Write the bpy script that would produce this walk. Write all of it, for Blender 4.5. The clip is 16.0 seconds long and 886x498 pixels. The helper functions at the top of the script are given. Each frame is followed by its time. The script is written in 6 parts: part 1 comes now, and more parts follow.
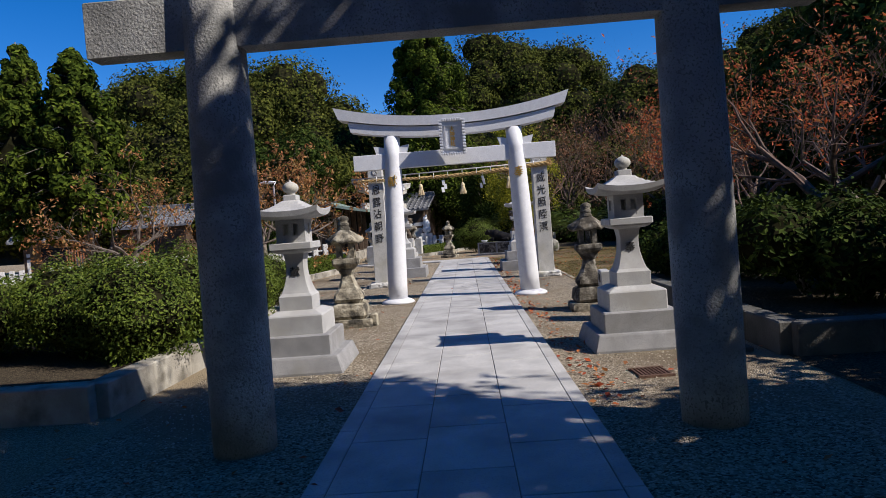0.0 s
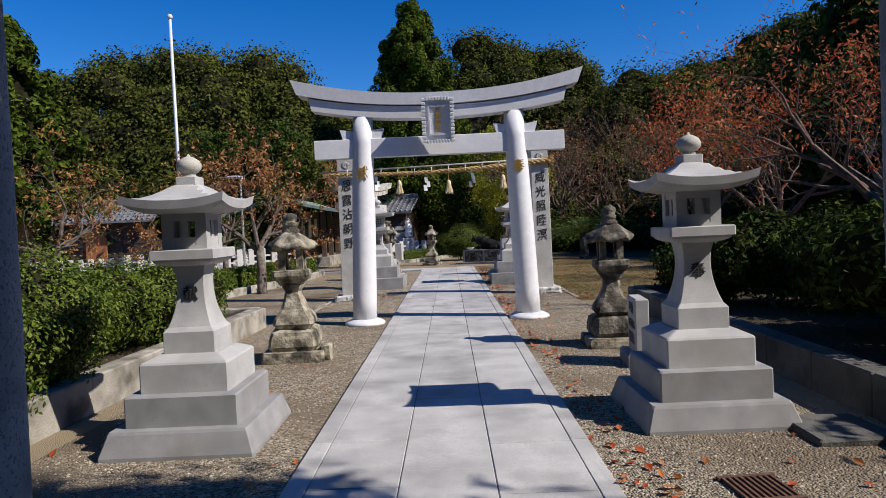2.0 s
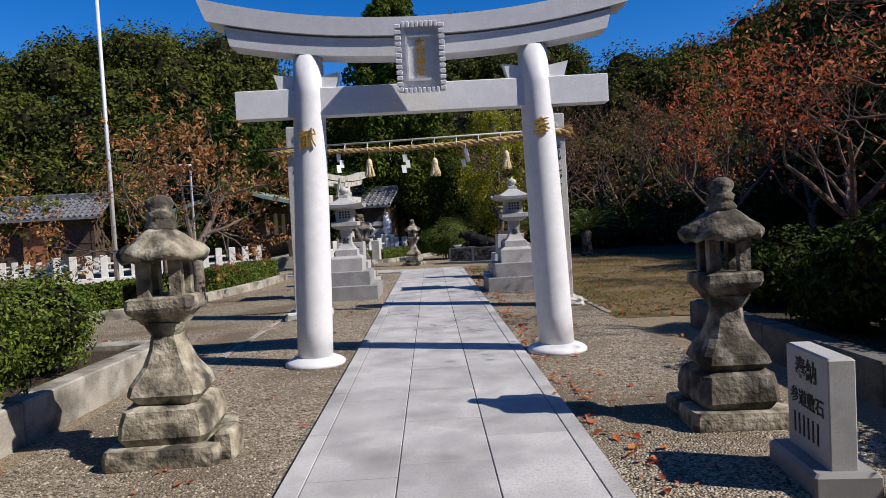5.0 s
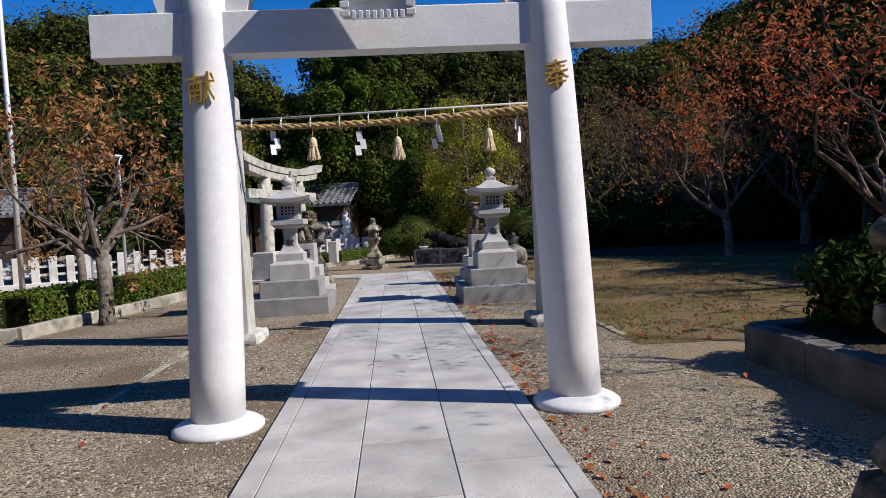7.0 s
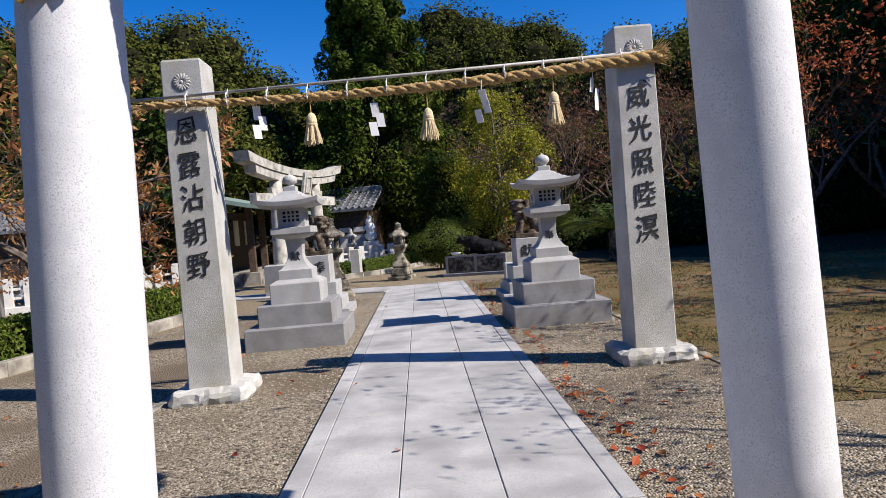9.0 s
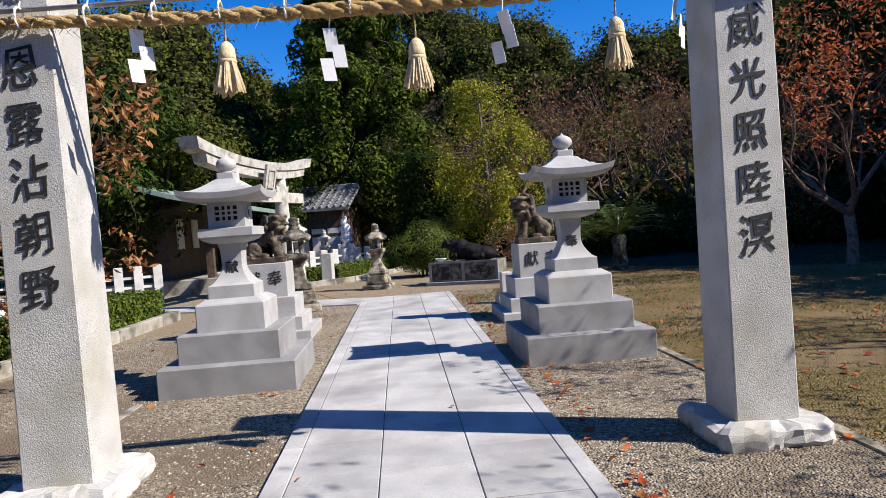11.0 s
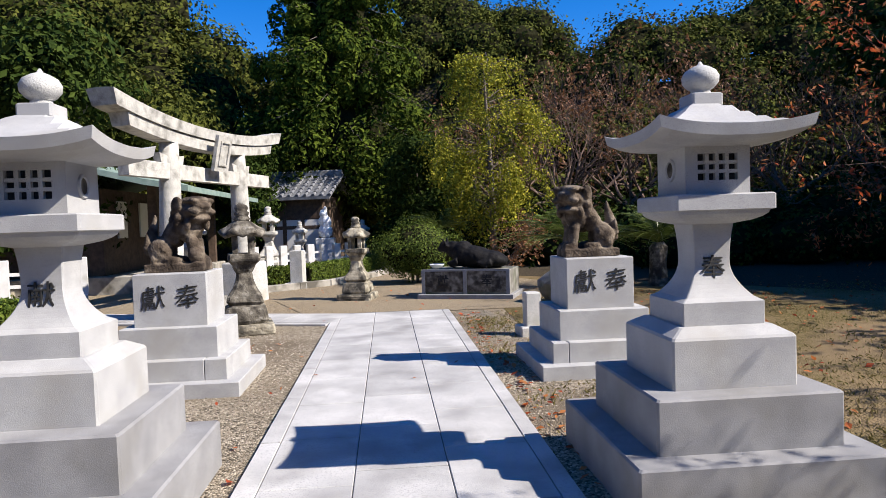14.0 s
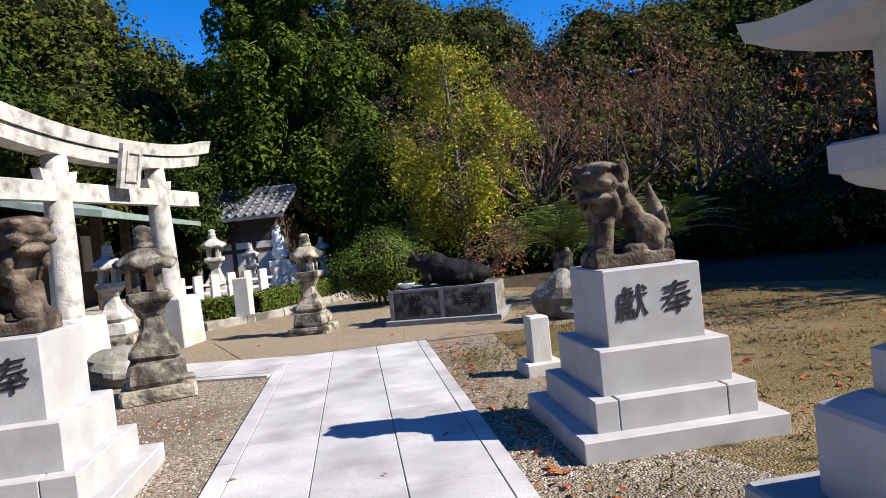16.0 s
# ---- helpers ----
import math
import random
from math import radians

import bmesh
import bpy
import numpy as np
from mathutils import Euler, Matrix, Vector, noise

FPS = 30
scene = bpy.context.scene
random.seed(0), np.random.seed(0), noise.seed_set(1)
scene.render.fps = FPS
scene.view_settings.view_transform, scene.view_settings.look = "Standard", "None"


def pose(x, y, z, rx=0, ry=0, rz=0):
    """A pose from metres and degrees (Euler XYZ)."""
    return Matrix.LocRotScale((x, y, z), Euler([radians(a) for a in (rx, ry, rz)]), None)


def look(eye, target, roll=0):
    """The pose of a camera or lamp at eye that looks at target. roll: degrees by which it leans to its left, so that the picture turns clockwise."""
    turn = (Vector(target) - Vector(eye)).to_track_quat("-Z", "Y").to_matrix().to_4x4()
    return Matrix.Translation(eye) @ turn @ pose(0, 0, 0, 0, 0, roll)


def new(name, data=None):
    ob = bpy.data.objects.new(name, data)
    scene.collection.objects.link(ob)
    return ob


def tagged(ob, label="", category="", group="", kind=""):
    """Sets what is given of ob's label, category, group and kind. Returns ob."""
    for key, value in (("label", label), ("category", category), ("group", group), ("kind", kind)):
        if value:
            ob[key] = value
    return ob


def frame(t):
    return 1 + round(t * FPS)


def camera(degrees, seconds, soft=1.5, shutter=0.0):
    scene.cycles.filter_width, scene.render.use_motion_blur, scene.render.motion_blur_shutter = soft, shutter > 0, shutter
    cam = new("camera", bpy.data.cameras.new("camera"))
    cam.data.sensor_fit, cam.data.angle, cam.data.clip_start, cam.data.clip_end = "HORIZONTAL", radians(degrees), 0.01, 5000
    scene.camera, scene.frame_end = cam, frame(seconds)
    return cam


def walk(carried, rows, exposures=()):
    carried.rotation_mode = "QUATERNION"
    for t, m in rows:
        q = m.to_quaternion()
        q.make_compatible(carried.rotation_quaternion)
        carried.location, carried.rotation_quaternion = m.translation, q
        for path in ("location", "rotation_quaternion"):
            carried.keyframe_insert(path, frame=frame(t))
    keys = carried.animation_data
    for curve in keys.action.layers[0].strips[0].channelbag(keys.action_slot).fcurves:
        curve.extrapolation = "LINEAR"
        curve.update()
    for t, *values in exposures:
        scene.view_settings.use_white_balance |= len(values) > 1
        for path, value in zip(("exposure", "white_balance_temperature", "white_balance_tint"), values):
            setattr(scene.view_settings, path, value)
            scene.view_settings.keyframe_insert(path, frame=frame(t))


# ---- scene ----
cam = camera(67.6, 16.0, soft=0.4)
PATH = [
    (0, (0.326, -1.214, 1.57), (0.256, 0.783, 1.496), -4.3),
    (0.5, (0.295, -0.553, 1.555), (0.181, 1.44, 1.434), -3.4),
    (1, (0.305, 0.097, 1.532), (0.268, 2.093, 1.414), -3.8),
    (1.5, (0.301, 0.775, 1.555), (0.199, 2.769, 1.449), -4.9),
    (2, (0.311, 1.416, 1.559), (0.291, 3.415, 1.497), -2.6),
    (2.5, (0.323, 2.064, 1.565), (0.301, 4.064, 1.525), -3.2),
    (3, (0.284, 2.679, 1.562), (0.281, 4.679, 1.506), -1.7),
    (3.5, (0.258, 3.271, 1.546), (0.317, 5.27, 1.531), -1.6),
    (4, (0.25, 3.864, 1.54), (0.246, 5.861, 1.432), -1.7),
    (4.2, (0.22, 4.105, 1.538), (0.226, 6.103, 1.468), -1.8),
    (6.3, (0.217, 6.566, 1.496), (0.266, 8.563, 1.39), -4.5),
    (6.5, (0.213, 6.836, 1.471), (0.255, 8.833, 1.363), -4.3),
    (7, (0.238, 7.459, 1.491), (0.383, 9.452, 1.407), -3.1),
    (7.5, (0.279, 8.072, 1.512), (0.34, 10.07, 1.445), -5.7),
    (8, (0.232, 8.682, 1.509), (0.302, 10.679, 1.442), -4.4),
    (8.5, (0.258, 9.352, 1.509), (0.363, 11.349, 1.479), -7.1),
    (9, (0.183, 9.928, 1.505), (0.249, 11.926, 1.436), -4.8),
    (9.5, (0.188, 10.518, 1.537), (0.342, 12.511, 1.471), -4.1),
    (9.7, (0.197, 10.785, 1.528), (0.309, 12.781, 1.473), -5.7),
    (11.8, (0.16, 13.269, 1.504), (0.298, 15.262, 1.43), -3.5),
    (12, (0.171, 13.524, 1.5), (0.345, 15.516, 1.447), -4.5),
    (12.5, (0.147, 14.078, 1.539), (0.272, 16.073, 1.484), -1.9),
    (13, (0.153, 14.654, 1.559), (0.333, 16.645, 1.494), -2.9),
    (13.5, (0.186, 15.271, 1.572), (0.345, 17.263, 1.49), -3.8),
    (14, (0.195, 15.871, 1.565), (0.362, 17.862, 1.482), -1.9),
    (14.5, (0.242, 16.436, 1.542), (0.481, 18.421, 1.483), -5.0),
    (15, (0.235, 17.033, 1.512), (0.449, 19.021, 1.45), -5.2),
    (15.5, (0.308, 17.598, 1.516), (0.664, 19.564, 1.431), -4.0),
    (16, (0.364, 18.152, 1.533), (0.631, 20.134, 1.476), -5.9),
]
walk(cam, [(t, look(eye, target, roll)) for t, eye, target, roll in PATH],
     exposures=[(0, 0.2, 6600, 12), (3, 0.18, 6600, 12), (7, 0.18, 6600, 12), (9.5, 0.5, 6600, 12), (12.5, 0.68, 6600, 12), (16, 0.86, 6600, 12)])

# ---- light ----
SUN = Vector((0.705, -0.27, 0.656)).normalized()
world = bpy.data.worlds.new("sky")
scene.world = world
world.use_nodes = True
wn = world.node_tree
wn.nodes.clear()
sky = wn.nodes.new("ShaderNodeTexSky")
sky.sky_type, sky.sun_disc = "NISHITA", False
sky.sun_elevation = math.asin(SUN.z)
sky.sun_rotation = math.atan2(SUN.x, SUN.y)
sky.air_density, sky.dust_density, sky.ozone_density = 0.72, 0.0, 3.0
bg = wn.nodes.new("ShaderNodeBackground")
bg.inputs["Strength"].default_value = 0.126
wo = wn.nodes.new("ShaderNodeOutputWorld")
rich = wn.nodes.new("ShaderNodeHueSaturation")
rich.inputs["Hue"].default_value, rich.inputs["Saturation"].default_value = 0.51, 1.4
wn.links.new(sky.outputs[0], rich.inputs["Color"])
wn.links.new(rich.outputs[0], bg.inputs[0])
wn.links.new(bg.outputs[0], wo.inputs[0])
sun_data = bpy.data.lights.new("sun", "SUN")
sun_data.energy, sun_data.angle, sun_data.color = 5.6, radians(0.5), (1.0, 0.94, 0.86)
sun_ob = new("sun", sun_data)
sun_ob.matrix_world = look((40, -20, 40), Vector((40, -20, 40)) - SUN)


# ---- materials ----
def material(name, colours, scale=8.0, rough=0.7, metal=0.0, bump=0.2, bump_scale=60.0, stain=None, stain_scale=1.2, stain_cut=(0.45, 0.65),
             speck=None, speck_scale=260.0, island=0.0, leafy=0.0, detail=6.0, spec=0.4, cells=0.0, random=0.0):
    """A procedural surface: two or three tones at a large scale, stains, specks, relief."""
    m = bpy.data.materials.new(name)
    m.use_nodes = True
    nt = m.node_tree
    b = nt.nodes["Principled BSDF"]
    out = nt.nodes["Material Output"]
    N, L = nt.nodes.new, nt.links.new
    co = N("ShaderNodeTexCoord").outputs["Object"]
    geo = N("ShaderNodeNewGeometry")
    if not leafy:
        co = geo.outputs["Position"]

    def noise_tex(s, d=5.0):
        n = N("ShaderNodeTexNoise")
        n.inputs["Scale"].default_value, n.inputs["Detail"].default_value = s, d
        L(co, n.inputs["Vector"])
        return n.outputs["Fac"]

    def ramp(fac, stops):
        r = N("ShaderNodeValToRGB")
        while len(r.color_ramp.elements) < len(stops):
            r.color_ramp.elements.new(0.5)
        for e, (p, c) in zip(r.color_ramp.elements, stops):
            e.position, e.color = p, (*c, 1)
        L(fac, r.inputs[0])
        return r.outputs[0]

    def mix(fac, a, c):
        x = N("ShaderNodeMix")
        x.data_type = "RGBA"
        L(fac, x.inputs[0])
        L(a, x.inputs[6])
        if isinstance(c, tuple):
            x.inputs[7].default_value = (*c, 1)
        else:
            L(c, x.inputs[7])
        return x.outputs[2]

    k = len(colours)
    fac = geo.outputs["Random Per Island"] if island else noise_tex(scale, detail)
    lo, hi = (0.0, 1.0) if island else (0.34, 0.66)
    col = ramp(fac, [(lo + (hi - lo) * i / max(1, k - 1), c) for i, c in enumerate(colours)])
    if speck:
        f = ramp(noise_tex(speck_scale, 2.0), [(0.56, (0, 0, 0)), (0.62, (1, 1, 1))])
        col = mix(f, col, speck)
    if stain:
        f = ramp(noise_tex(stain_scale, 8.0), [(stain_cut[0], (0, 0, 0)), (stain_cut[1], (1, 1, 1))])
        col = mix(f, col, stain)
    if random:
        info = N("ShaderNodeObjectInfo")
        hsv = N("ShaderNodeHueSaturation")
        rng = N("ShaderNodeMapRange")
        rng.inputs[3].default_value, rng.inputs[4].default_value = 1 - random, 1 + random
        L(info.outputs["Random"], rng.inputs[0])
        L(rng.outputs[0], hsv.inputs["Value"])
        L(col, hsv.inputs["Color"])
        col = hsv.outputs[0]
    L(col, b.inputs["Base Color"])
    b.inputs["Roughness"].default_value, b.inputs["Metallic"].default_value = rough, metal
    b.inputs["Specular IOR Level"].default_value = spec
    if bump:
        bp = N("ShaderNodeBump")
        bp.inputs["Strength"].default_value, bp.inputs["Distance"].default_value = bump, 0.02
        if cells:
            v = N("ShaderNodeTexVoronoi")
            v.inputs["Scale"].default_value = cells
            L(co, v.inputs["Vector"])
            L(v.outputs["Distance"], bp.inputs["Height"])
            bp.invert = True
        else:
            L(noise_tex(bump_scale, 6.0), bp.inputs["Height"])
        L(bp.outputs[0], b.inputs["Normal"])
    if leafy:
        t = N("ShaderNodeBsdfTranslucent")
        L(col, t.inputs["Color"])
        x = N("ShaderNodeMixShader")
        x.inputs[0].default_value = leafy
        L(b.outputs[0], x.inputs[1])
        L(t.outputs[0], x.inputs[2])
        L(x.outputs[0], out.inputs[0])
    return m


def gravel_material(name, colours, scale, bump, patch=None):
    """Pebbles as cells, each with its own tone, over a slow patchiness."""
    m = bpy.data.materials.new(name)
    m.use_nodes = True
    nt = m.node_tree
    b = nt.nodes["Principled BSDF"]
    N, L = nt.nodes.new, nt.links.new
    pos = N("ShaderNodeNewGeometry").outputs["Position"]
    v = N("ShaderNodeTexVoronoi")
    v.inputs["Scale"].default_value = scale
    L(pos, v.inputs["Vector"])
    r = N("ShaderNodeValToRGB")
    while len(r.color_ramp.elements) < len(colours):
        r.color_ramp.elements.new(0.5)
    for i, (e, c) in enumerate(zip(r.color_ramp.elements, colours)):
        e.position, e.color = i / (len(colours) - 1), (*c, 1)
    sep = N("ShaderNodeSeparateColor")
    L(v.outputs["Color"], sep.inputs[0])
    L(sep.outputs[0], r.inputs[0])
    col = r.outputs[0]
    if patch:
        n = N("ShaderNodeTexNoise")
        n.inputs["Scale"].default_value, n.inputs["Detail"].default_value = 0.55, 9
        L(pos, n.inputs["Vector"])
        rr = N("ShaderNodeValToRGB")
        rr.color_ramp.elements[0].position, rr.color_ramp.elements[1].position = 0.46, 0.62
        L(n.outputs["Fac"], rr.inputs[0])
        x = N("ShaderNodeMix")
        x.data_type = "RGBA"
        L(rr.outputs[0], x.inputs[0])
        L(col, x.inputs[6])
        x.inputs[7].default_value = (*patch, 1)
        col = x.outputs[2]
    L(col, b.inputs["Base Color"])
    b.inputs["Roughness"].default_value, b.inputs["Specular IOR Level"].default_value = 0.95, 0.08
    bp = N("ShaderNodeBump")
    bp.inputs["Strength"].default_value, bp.inputs["Distance"].default_value = bump, 0.02
    bp.invert = True
    L(v.outputs["Distance"], bp.inputs["Height"])
    L(bp.outputs[0], b.inputs["Normal"])
    return m


M = {
    "granite": material("pale_granite", [(0.36, 0.36, 0.36), (0.46, 0.46, 0.45)], 5, 0.65, bump=0.12, bump_scale=190, speck=(0.21, 0.21, 0.22), speck_scale=380, stain=(0.33, 0.32, 0.295), stain_scale=2.4, stain_cut=(0.5, 0.75), spec=0.25),
    "granite2": material("rougher_granite", [(0.42, 0.42, 0.40), (0.55, 0.54, 0.51)], 4, 0.75, bump=0.3, bump_scale=120, speck=(0.24, 0.24, 0.23), speck_scale=170, stain=(0.36, 0.34, 0.27), stain_scale=2.2, stain_cut=(0.5, 0.75)),
    "old": material("weathered_stone", [(0.12, 0.105, 0.08), (0.27, 0.24, 0.18), (0.40, 0.37, 0.29)], 7, 0.95, bump=0.9, bump_scale=26, stain=(0.06, 0.055, 0.045), stain_scale=4.5, stain_cut=(0.5, 0.62), spec=0.2),
    "olddark": material("darkened_stone", [(0.06, 0.053, 0.044), (0.14, 0.125, 0.10), (0.27, 0.25, 0.21)], 9, 0.95, bump=0.8, bump_scale=30, stain=(0.045, 0.04, 0.033), stain_scale=5, stain_cut=(0.48, 0.62), spec=0.1),
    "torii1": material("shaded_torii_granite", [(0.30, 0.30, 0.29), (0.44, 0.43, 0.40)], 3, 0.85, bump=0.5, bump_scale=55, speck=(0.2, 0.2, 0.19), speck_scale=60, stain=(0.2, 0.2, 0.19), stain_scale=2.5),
    "white": material("white_torii_granite", [(0.64, 0.65, 0.67), (0.70, 0.71, 0.73)], 9, 0.55, bump=0.08, bump_scale=140, stain=(0.58, 0.59, 0.62), stain_scale=10, stain_cut=(0.45, 0.8), speck=(0.5, 0.5, 0.52), speck_scale=150),
    "t3": material("lichened_torii_stone", [(0.38, 0.37, 0.33), (0.50, 0.48, 0.43)], 9, 0.9, bump=0.5, bump_scale=40, stain=(0.17, 0.163, 0.14), stain_scale=5, stain_cut=(0.48, 0.72)),
    "slab": material("paving_granite", [(0.36, 0.357, 0.35), (0.49, 0.485, 0.472)], 2.2, 0.65, bump=0.15, bump_scale=160, speck=(0.31, 0.31, 0.31), speck_scale=120, stain=(0.25, 0.245, 0.24), stain_scale=1.7, stain_cut=(0.47, 0.72), random=0.1, spec=0.25),
    "joint": material("joint_sand", [(0.10, 0.09, 0.08), (0.15, 0.14, 0.12)], 12, 0.95),
    "kerb": material("kerb_stone", [(0.26, 0.24, 0.205), (0.38, 0.36, 0.31)], 4, 0.9, bump=0.5, bump_scale=50, stain=(0.12, 0.11, 0.09), stain_scale=2.6, stain_cut=(0.48, 0.66), random=0.15, spec=0.2),
    "foot": material("dark_granite", [(0.23, 0.23, 0.235), (0.31, 0.31, 0.31)], 5, 0.7, bump=0.12, bump_scale=190, speck=(0.125, 0.125, 0.135), speck_scale=330, stain=(0.19, 0.185, 0.175), stain_scale=2.2, stain_cut=(0.5, 0.78), spec=0.25),
    # soil colour lowered to near black so that it holds the shade
    "shadesoil": gravel_material("shade_dark_soil", [(0.03, 0.024, 0.017), (0.05, 0.04, 0.028), (0.075, 0.06, 0.04), (0.10, 0.08, 0.055)], 60, 0.8),
    # dark copy of the kerb stone, with the trees' shade in its colour
    "shadekerb": material("shade_darkened_kerb", [(0.07, 0.068, 0.062), (0.15, 0.145, 0.13)], 4, 0.95, bump=0.5, bump_scale=40, stain=(0.05, 0.05, 0.045), stain_scale=2.0),
    "fence": material("fence_stone", [(0.48, 0.48, 0.465), (0.60, 0.59, 0.57)], 3, 0.8, bump=0.2, stain=(0.4, 0.39, 0.36), stain_scale=2.5, stain_cut=(0.55, 0.7)),
    "ink": material("black_inlay", [(0.012, 0.012, 0.012), (0.02, 0.02, 0.02)], 20, 0.7, bump=0.1),
    "gold": material("gold_leaf", [(0.62, 0.36, 0.06), (0.85, 0.55, 0.12)], 30, 0.32, 0.75, bump=0.3, bump_scale=70),
    "straw": material("rice_straw", [(0.38, 0.24, 0.09), (0.62, 0.43, 0.20)], 40, 0.9, bump=0.9, bump_scale=140, spec=0.15),
    "paleStraw": material("pale_straw", [(0.62, 0.48, 0.28), (0.78, 0.65, 0.42)], 50, 0.9, bump=0.6, bump_scale=160, spec=0.15),
    "paper": material("white_paper", [(0.80, 0.80, 0.80), (0.84, 0.84, 0.84)], 6, 0.8, bump=0.1),
    "bamboo": material("grey_pole", [(0.30, 0.29, 0.27), (0.42, 0.41, 0.38)], 15, 0.5, bump=0.1),
    "bronze": material("dark_bronze", [(0.006, 0.006, 0.007), (0.012, 0.011, 0.011)], 6, 0.7, 0.0, bump=0.3, bump_scale=40, spec=0.12),
    "lion": material("brown_weathered_stone", [(0.04, 0.03, 0.022), (0.10, 0.077, 0.057), (0.20, 0.165, 0.125)], 7, 0.95, bump=0.7, bump_scale=45, stain=(0.035, 0.028, 0.023), stain_scale=6, stain_cut=(0.48, 0.66), spec=0.12),
    "marble": material("white_stone", [(0.7, 0.7, 0.69), (0.8, 0.8, 0.79)], 6, 0.7, bump=0.2),
    "bark": material("grey_bark", [(0.09, 0.075, 0.06), (0.20, 0.17, 0.14)], 14, 0.95, bump=0.9, bump_scale=40, stain=(0.2, 0.19, 0.165), stain_scale=6, stain_cut=(0.55, 0.68), spec=0.2),
    "twig": material("grey_twigs", [(0.075, 0.06, 0.05), (0.17, 0.14, 0.12)], 10, 0.9, bump=0.3, spec=0.1),
    "twigbrown": material("brown_twigs", [(0.09, 0.06, 0.047), (0.19, 0.135, 0.105)], 10, 0.9, bump=0.3, spec=0.1),
    "wall": material("white_plaster", [(0.68, 0.67, 0.64), (0.76, 0.75, 0.72)], 2, 0.9, bump=0.1, stain=(0.55, 0.53, 0.49), stain_scale=1.0),
    "timber": material("dark_timber", [(0.05, 0.032, 0.022), (0.10, 0.066, 0.045)], 8, 0.7, bump=0.3),
    "redwood": material("reddish_timber", [(0.32, 0.12, 0.05), (0.42, 0.18, 0.08)], 8, 0.7, bump=0.3),
    "tile": material("grey_roof_tile", [(0.10, 0.105, 0.115), (0.22, 0.225, 0.235)], 6, 0.45, bump=0.2, random=0.2),
    "copper": material("green_copper_roof", [(0.15, 0.22, 0.19), (0.23, 0.30, 0.26)], 4, 0.6, bump=0.2),
    "metal": material("painted_pole", [(0.62, 0.63, 0.64), (0.72, 0.73, 0.74)], 4, 0.4, 0.3, bump=0.05),
    "iron": material("rusty_grate", [(0.09, 0.05, 0.035), (0.17, 0.10, 0.07)], 30, 0.8, 0.4, bump=0.4),
    "rock": material("boulder", [(0.13, 0.125, 0.11), (0.28, 0.265, 0.24)], 5, 0.95, bump=0.8, bump_scale=22, stain=(0.09, 0.10, 0.06), stain_scale=3),
    "darkplate": material("near_black_plate", [(0.02, 0.02, 0.025), (0.03, 0.03, 0.035)], 3, 0.12, bump=0.0),
    "gravel": gravel_material("grey_gravel", [(0.05, 0.041, 0.029), (0.21, 0.176, 0.128), (0.30, 0.254, 0.187), (0.48, 0.415, 0.32)], 58, 0.9, patch=(0.17, 0.135, 0.095)),
    "earth": gravel_material("brown_earth", [(0.13, 0.10, 0.062), (0.23, 0.18, 0.118), (0.29, 0.235, 0.16), (0.39, 0.325, 0.23)], 85, 0.7, patch=(0.27, 0.22, 0.15)),
    "lawn": gravel_material("dry_lawn", [(0.07, 0.06, 0.02), (0.12, 0.095, 0.035), (0.17, 0.125, 0.06), (0.21, 0.16, 0.085)], 55, 0.9, patch=(0.22, 0.16, 0.09)),
    "hedge": material("hedge_leaf", [(0.028, 0.05, 0.006), (0.07, 0.105, 0.012), (0.15, 0.19, 0.03)], rough=0.55, spec=0.15, bump=0, island=1, leafy=0.15),
    "bushdark": material("camellia_leaf", [(0.014, 0.026, 0.005), (0.03, 0.05, 0.009), (0.055, 0.08, 0.014)], rough=0.75, spec=0.05, bump=0, island=1, leafy=0.1),
    "forest": material("forest_leaf", [(0.03, 0.038, 0.008), (0.06, 0.07, 0.013), (0.098, 0.105, 0.021)], rough=0.85, spec=0.04, bump=0, island=1, leafy=0.1),
    "conifer": material("conifer_leaf", [(0.016, 0.027, 0.004), (0.04, 0.062, 0.008), (0.10, 0.13, 0.016)], rough=0.85, spec=0.04, bump=0, island=1, leafy=0.08),
    # near-black colour of foliage cores: the shade inside is put into the colour
    "inner": material("inner_shade", [(0.012, 0.012, 0.006), (0.024, 0.024, 0.012)], 6, 1.0, bump=0.6, bump_scale=9, spec=0.0),
    "ginkgo": material("ginkgo_leaf", [(0.12, 0.14, 0.016), (0.28, 0.28, 0.026), (0.42, 0.37, 0.04)], rough=0.7, spec=0.1, bump=0, island=1, leafy=0.2),
    "red": material("autumn_leaf", [(0.22, 0.04, 0.02), (0.45, 0.09, 0.03), (0.50, 0.19, 0.06), (0.28, 0.11, 0.04)], rough=0.6, spec=0.2, bump=0, island=1, leafy=0.35),
    "rust": material("rusty_leaf", [(0.15, 0.06, 0.022), (0.30, 0.115, 0.035), (0.40, 0.20, 0.065), (0.26, 0.16, 0.05)], rough=0.6, bump=0, island=1, leafy=0.3),
    "brown": material("brown_leaf", [(0.10, 0.05, 0.022), (0.19, 0.085, 0.035), (0.26, 0.13, 0.055)], rough=0.6, bump=0, island=1, leafy=0.3),
    "palm": material("palm_leaf", [(0.035, 0.06, 0.012), (0.07, 0.11, 0.02), (0.14, 0.16, 0.04)], rough=0.4, spec=0.3, bump=0, island=1, leafy=0.15),
}


